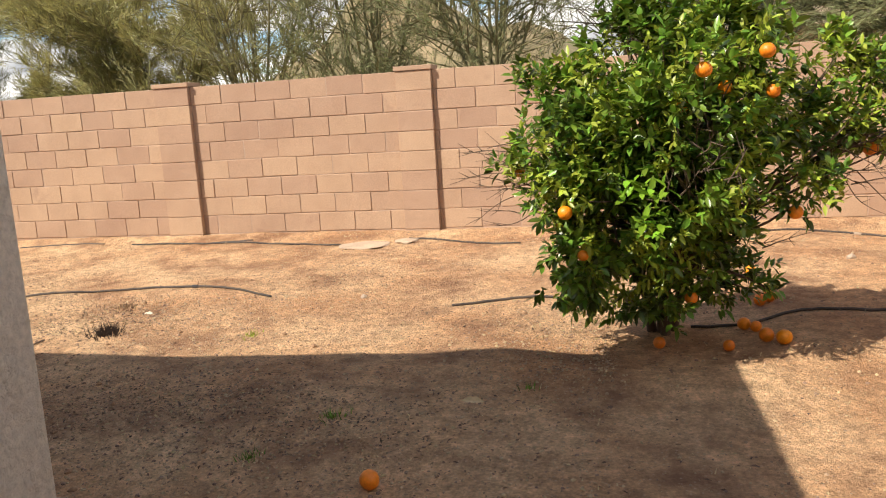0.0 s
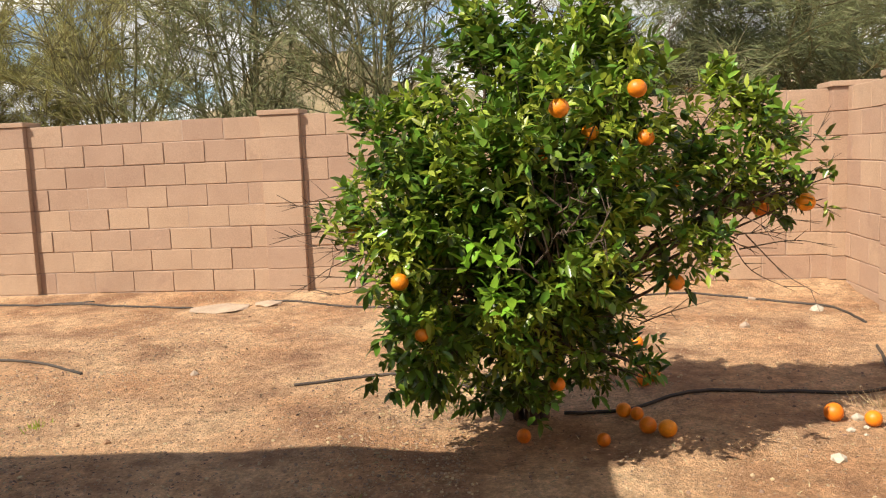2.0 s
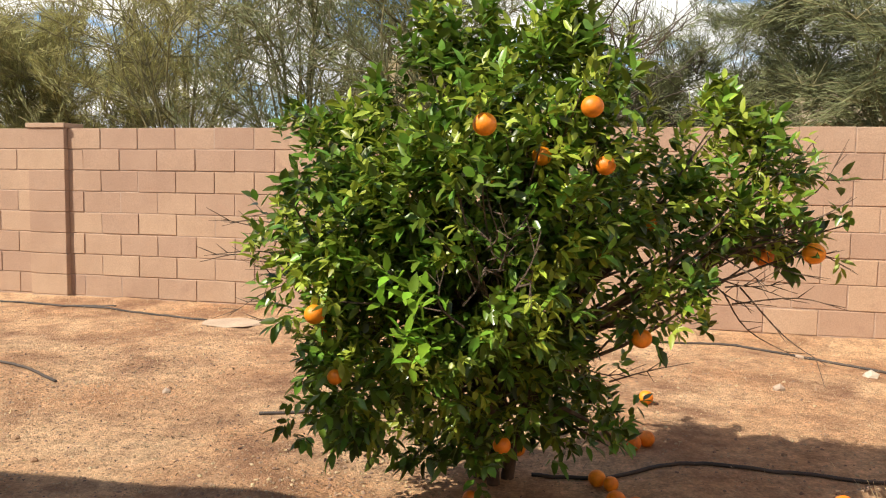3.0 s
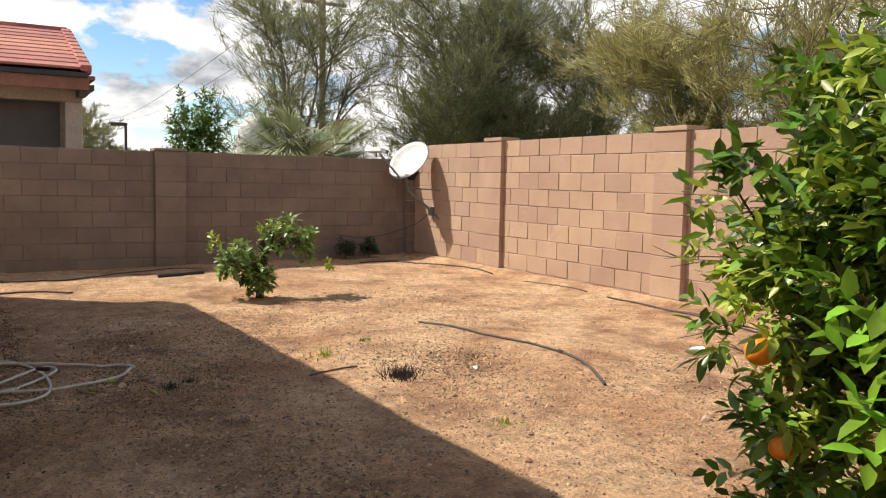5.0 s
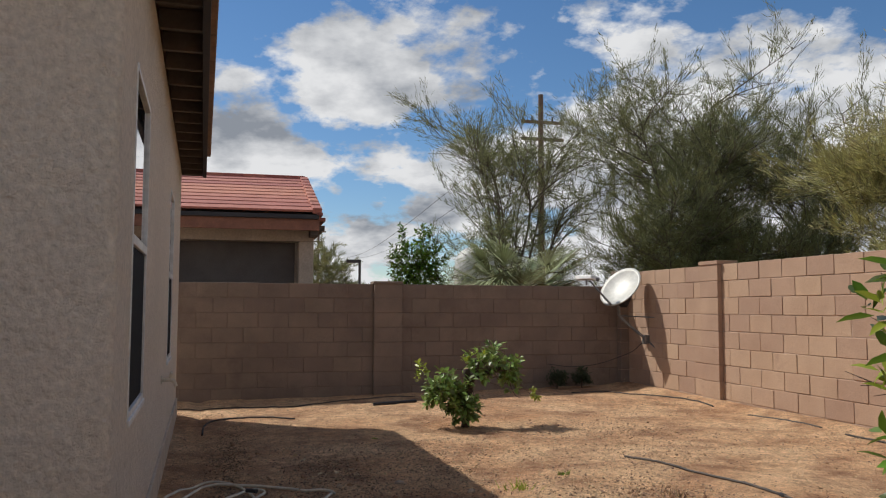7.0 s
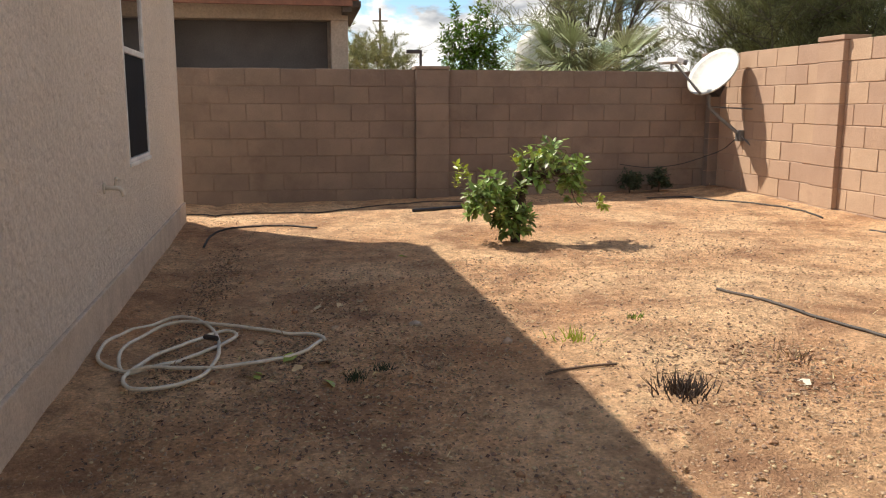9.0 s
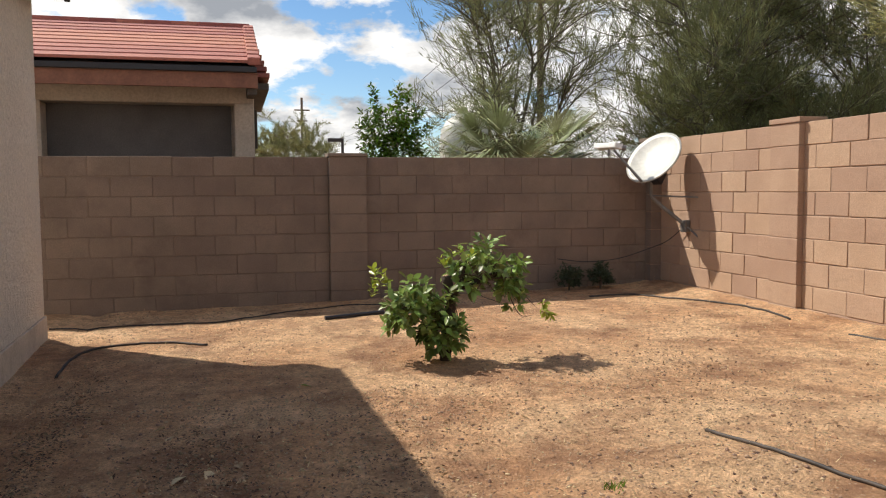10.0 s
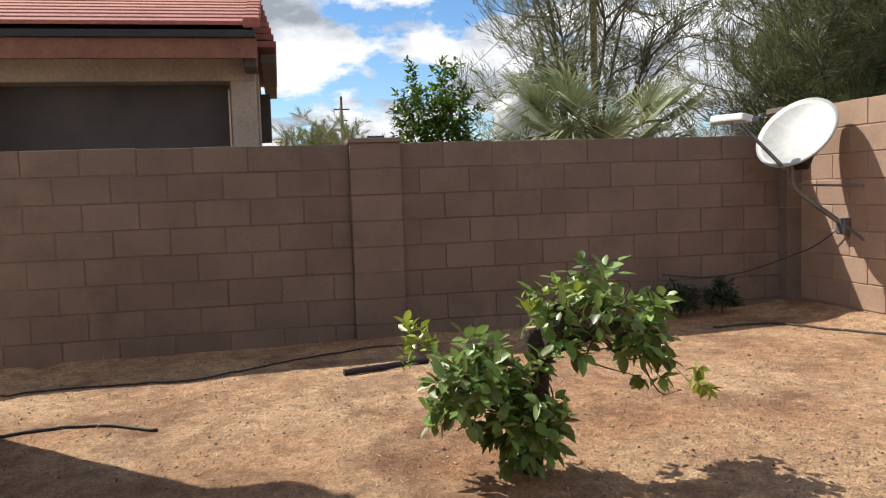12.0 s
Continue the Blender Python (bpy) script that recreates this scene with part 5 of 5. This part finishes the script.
    # clusters of dark bits paint shade and mottles into the soil, most by the house
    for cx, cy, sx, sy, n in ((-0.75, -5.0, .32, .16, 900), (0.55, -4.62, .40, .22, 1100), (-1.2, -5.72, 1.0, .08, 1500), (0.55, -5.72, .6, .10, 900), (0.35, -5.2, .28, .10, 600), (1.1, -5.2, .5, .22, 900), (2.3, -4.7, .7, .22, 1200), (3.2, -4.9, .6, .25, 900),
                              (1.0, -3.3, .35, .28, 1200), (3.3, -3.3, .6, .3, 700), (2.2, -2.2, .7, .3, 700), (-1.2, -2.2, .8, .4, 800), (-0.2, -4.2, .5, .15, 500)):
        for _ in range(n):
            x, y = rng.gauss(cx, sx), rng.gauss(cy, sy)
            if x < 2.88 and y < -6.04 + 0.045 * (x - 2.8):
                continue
            leaf_data(rng, [Vector((x, y, ground_z(x, y) + .003))], [Vector((rng.gauss(0, 1), rng.gauss(0, 1), rng.gauss(.1, .25)))], rng.uniform(.012, .03), rng.uniform(.007, .014), shade_bits, simple=True)
    o = new("matted_litter", mesh_of("matted_litter", *shade_bits, M["shade_litter"]))
    tagged(o, "dark litter patches painting shade and mottling into the soil", "litter", kind="stuff")
    o = new("leaf_litter", mesh_of("leaf_litter", *crumbs, M["dry_leaf"]))
    tagged(o, "brown crumbled leaf litter strewn on the soil", "litter", kind="stuff")
    o = new("dry_litter", mesh_of("dry_litter", *straw, M["straw"]))
    tagged(o, "dry grass bits and twig litter on the soil", "litter", kind="stuff")


build_lines()

# ---- block walls, each block a piece ----
COURSE, PITCH, JOINT = 0.2032, 0.4035, 0.0085
block_meshes = {}


def block_mesh(w, h, d, surface="block"):
    key = (round(w, 3), round(h, 3), round(d, 3), surface)
    if key not in block_meshes:
        w, h, d = key[:3]
        c = 0.0035
        x, z = w / 2, h / 2
        v = [(-x, 0, -z + c), (-x + c, 0, -z), (x - c, 0, -z), (x, 0, -z + c), (x, 0, z - c), (x - c, 0, z), (-x + c, 0, z), (-x, 0, z - c)]
        front = [(a * (1 - c / x), 0.0, b * (1 - c / z)) for a, _, b in v]
        ring = [(a, c, b) for a, _, b in v]
        rear = [(a, d, b) for a, _, b in v]
        verts = front + ring + rear
        faces = [tuple(range(8))]
        for k in range(8):
            j = (k + 1) % 8
            faces.append((k, k + 8, j + 8, j))
            faces.append((k + 8, k + 16, j + 16, j + 8))
        faces.append(tuple(range(23, 15, -1)))
        block_meshes[key] = mesh_of("block", verts, faces, M[surface])
    return block_meshes[key]


def block_wall(name, m, u0, u1, top, courses, panels, pilasters, depth=0.15, proud=0.055, label="", surface="block"):
    """A wall of concrete blocks in running bond. m: its pose; local x runs along it, local y into it. panels: (from, to, joint in the top row, joint in the next).
    pilasters: (from, to, extra height)."""
    rng = random.Random(name)
    base = top - COURSE * courses
    core = part(name, boxes(((u0, 0.0050, base), (u1, depth - 0.0050, top - 0.008))), M["mortar"] if surface == "block" else M["shaded_joint"])
    core.matrix_world = m
    tagged(core, label, "wall", kind="structure")
    for a, b, ja, jb in panels:
        for c in range(courses):
            first = ja if c % 2 == 0 else jb
            k = math.ceil((a - first) / PITCH)
            cuts = [a] + [first + (k + i) * PITCH for i in range(60) if a + 0.03 < first + (k + i) * PITCH < b - 0.03] + [b]
            for l, r in zip(cuts, cuts[1:]):
                w = r - l - JOINT
                ob = new("block", block_mesh(w, COURSE - JOINT, depth, surface))
                ob.parent = core
                ob.matrix_local = pose((l + r) / 2 + rng.gauss(0, .0012), -0.0015 + rng.gauss(0, .002), top - COURSE * (c + .5) + rng.gauss(0, .0012), rng.gauss(0, .25), rng.gauss(0, .22), rng.gauss(0, .25))
    for a, b, extra in pilasters:
        for c in range(courses):
            ob = new("pilaster_block", block_mesh(b - a - 0.002, COURSE - JOINT * .8, depth + 2 * proud, surface))
            ob.parent = core
            ob.matrix_local = pose((a + b) / 2 + rng.gauss(0, .001), -proud + rng.gauss(0, .0012), top - COURSE * (c + .5), 0, rng.gauss(0, .15), 0)
        part("cap", boxes(((a - 0.012, -proud - 0.012, top - .001), (b + 0.012, depth + proud + .012, top + extra)), bevel=0.006), M[surface], core)
        part("pilaster_core", boxes(((a + .01, -proud + .006, base), (b - .01, depth + proud - .006, top - .004))), M["mortar"] if surface == "block" else M["shaded_joint"], core)
    return core


block_wall("wall_back", pose(0, 0, 0), -5.98, 7.55, 1.725, 9,
           [(-5.78, -3.585, -4.03, -3.83), (-3.19, -0.445, -1.64, -1.83), (-0.03, 2.315, 1.141, 0.944), (2.69, 7.45, 2.93, 3.13)],
           [(-3.585, -3.19, .045), (-0.445, -0.03, .045), (2.315, 2.69, .045)], label="sunlit back wall of tan-pink concrete blocks with pilasters")
# the side wall's shade is painted in through its darker blocks and joints
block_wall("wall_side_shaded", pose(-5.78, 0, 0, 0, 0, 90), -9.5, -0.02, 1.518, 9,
           [(-9.5, -3.84, -5.82, -5.61), (-3.445, -0.10, -2.69, -2.89)], [(-3.84, -3.445, .035)], proud=0.08, surface="weathered_block", label="shaded side wall of concrete blocks with the shade painted in")
block_wall("wall_side_right", pose(7.42, 0, 0, 0, 0, -90), 0.02, 9.9, 1.725, 9,
           [(0.10, 1.02, .62, .42), (1.42, 4.2, 1.9, 2.1)], [(1.02, 1.42, .045)], proud=0.07, label="sunlit side wall of tan-pink concrete blocks")


def corner_post(x, y, w, top, surface="block"):
    core = part("corner_pilaster", boxes(((x - w / 2 + .01, y - w / 2 + .01, -.3), (x + w / 2 - .01, y + w / 2 - .01, top))), M["mortar"])
    tagged(core, "square block pilaster at the wall corner with cap", "pilaster", "corner pilasters", kind="structure")
    for c in range(9):
        ob = new("pilaster_block", block_mesh(w, COURSE - JOINT * .8, w, surface))
        ob.parent = core
        ob.matrix_local = pose(x, y - w / 2, top - COURSE * (c + .5))
    part("cap", boxes(((x - w / 2 - .02, y - w / 2 - .02, top), (x + w / 2 + .02, y + w / 2 + .02, top + .045)), bevel=.006), M[surface], core)


# this post takes the side wall's darkened block colour, shade painted in
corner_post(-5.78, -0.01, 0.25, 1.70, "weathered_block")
corner_post(7.47, 0.06, 0.34, 1.725)
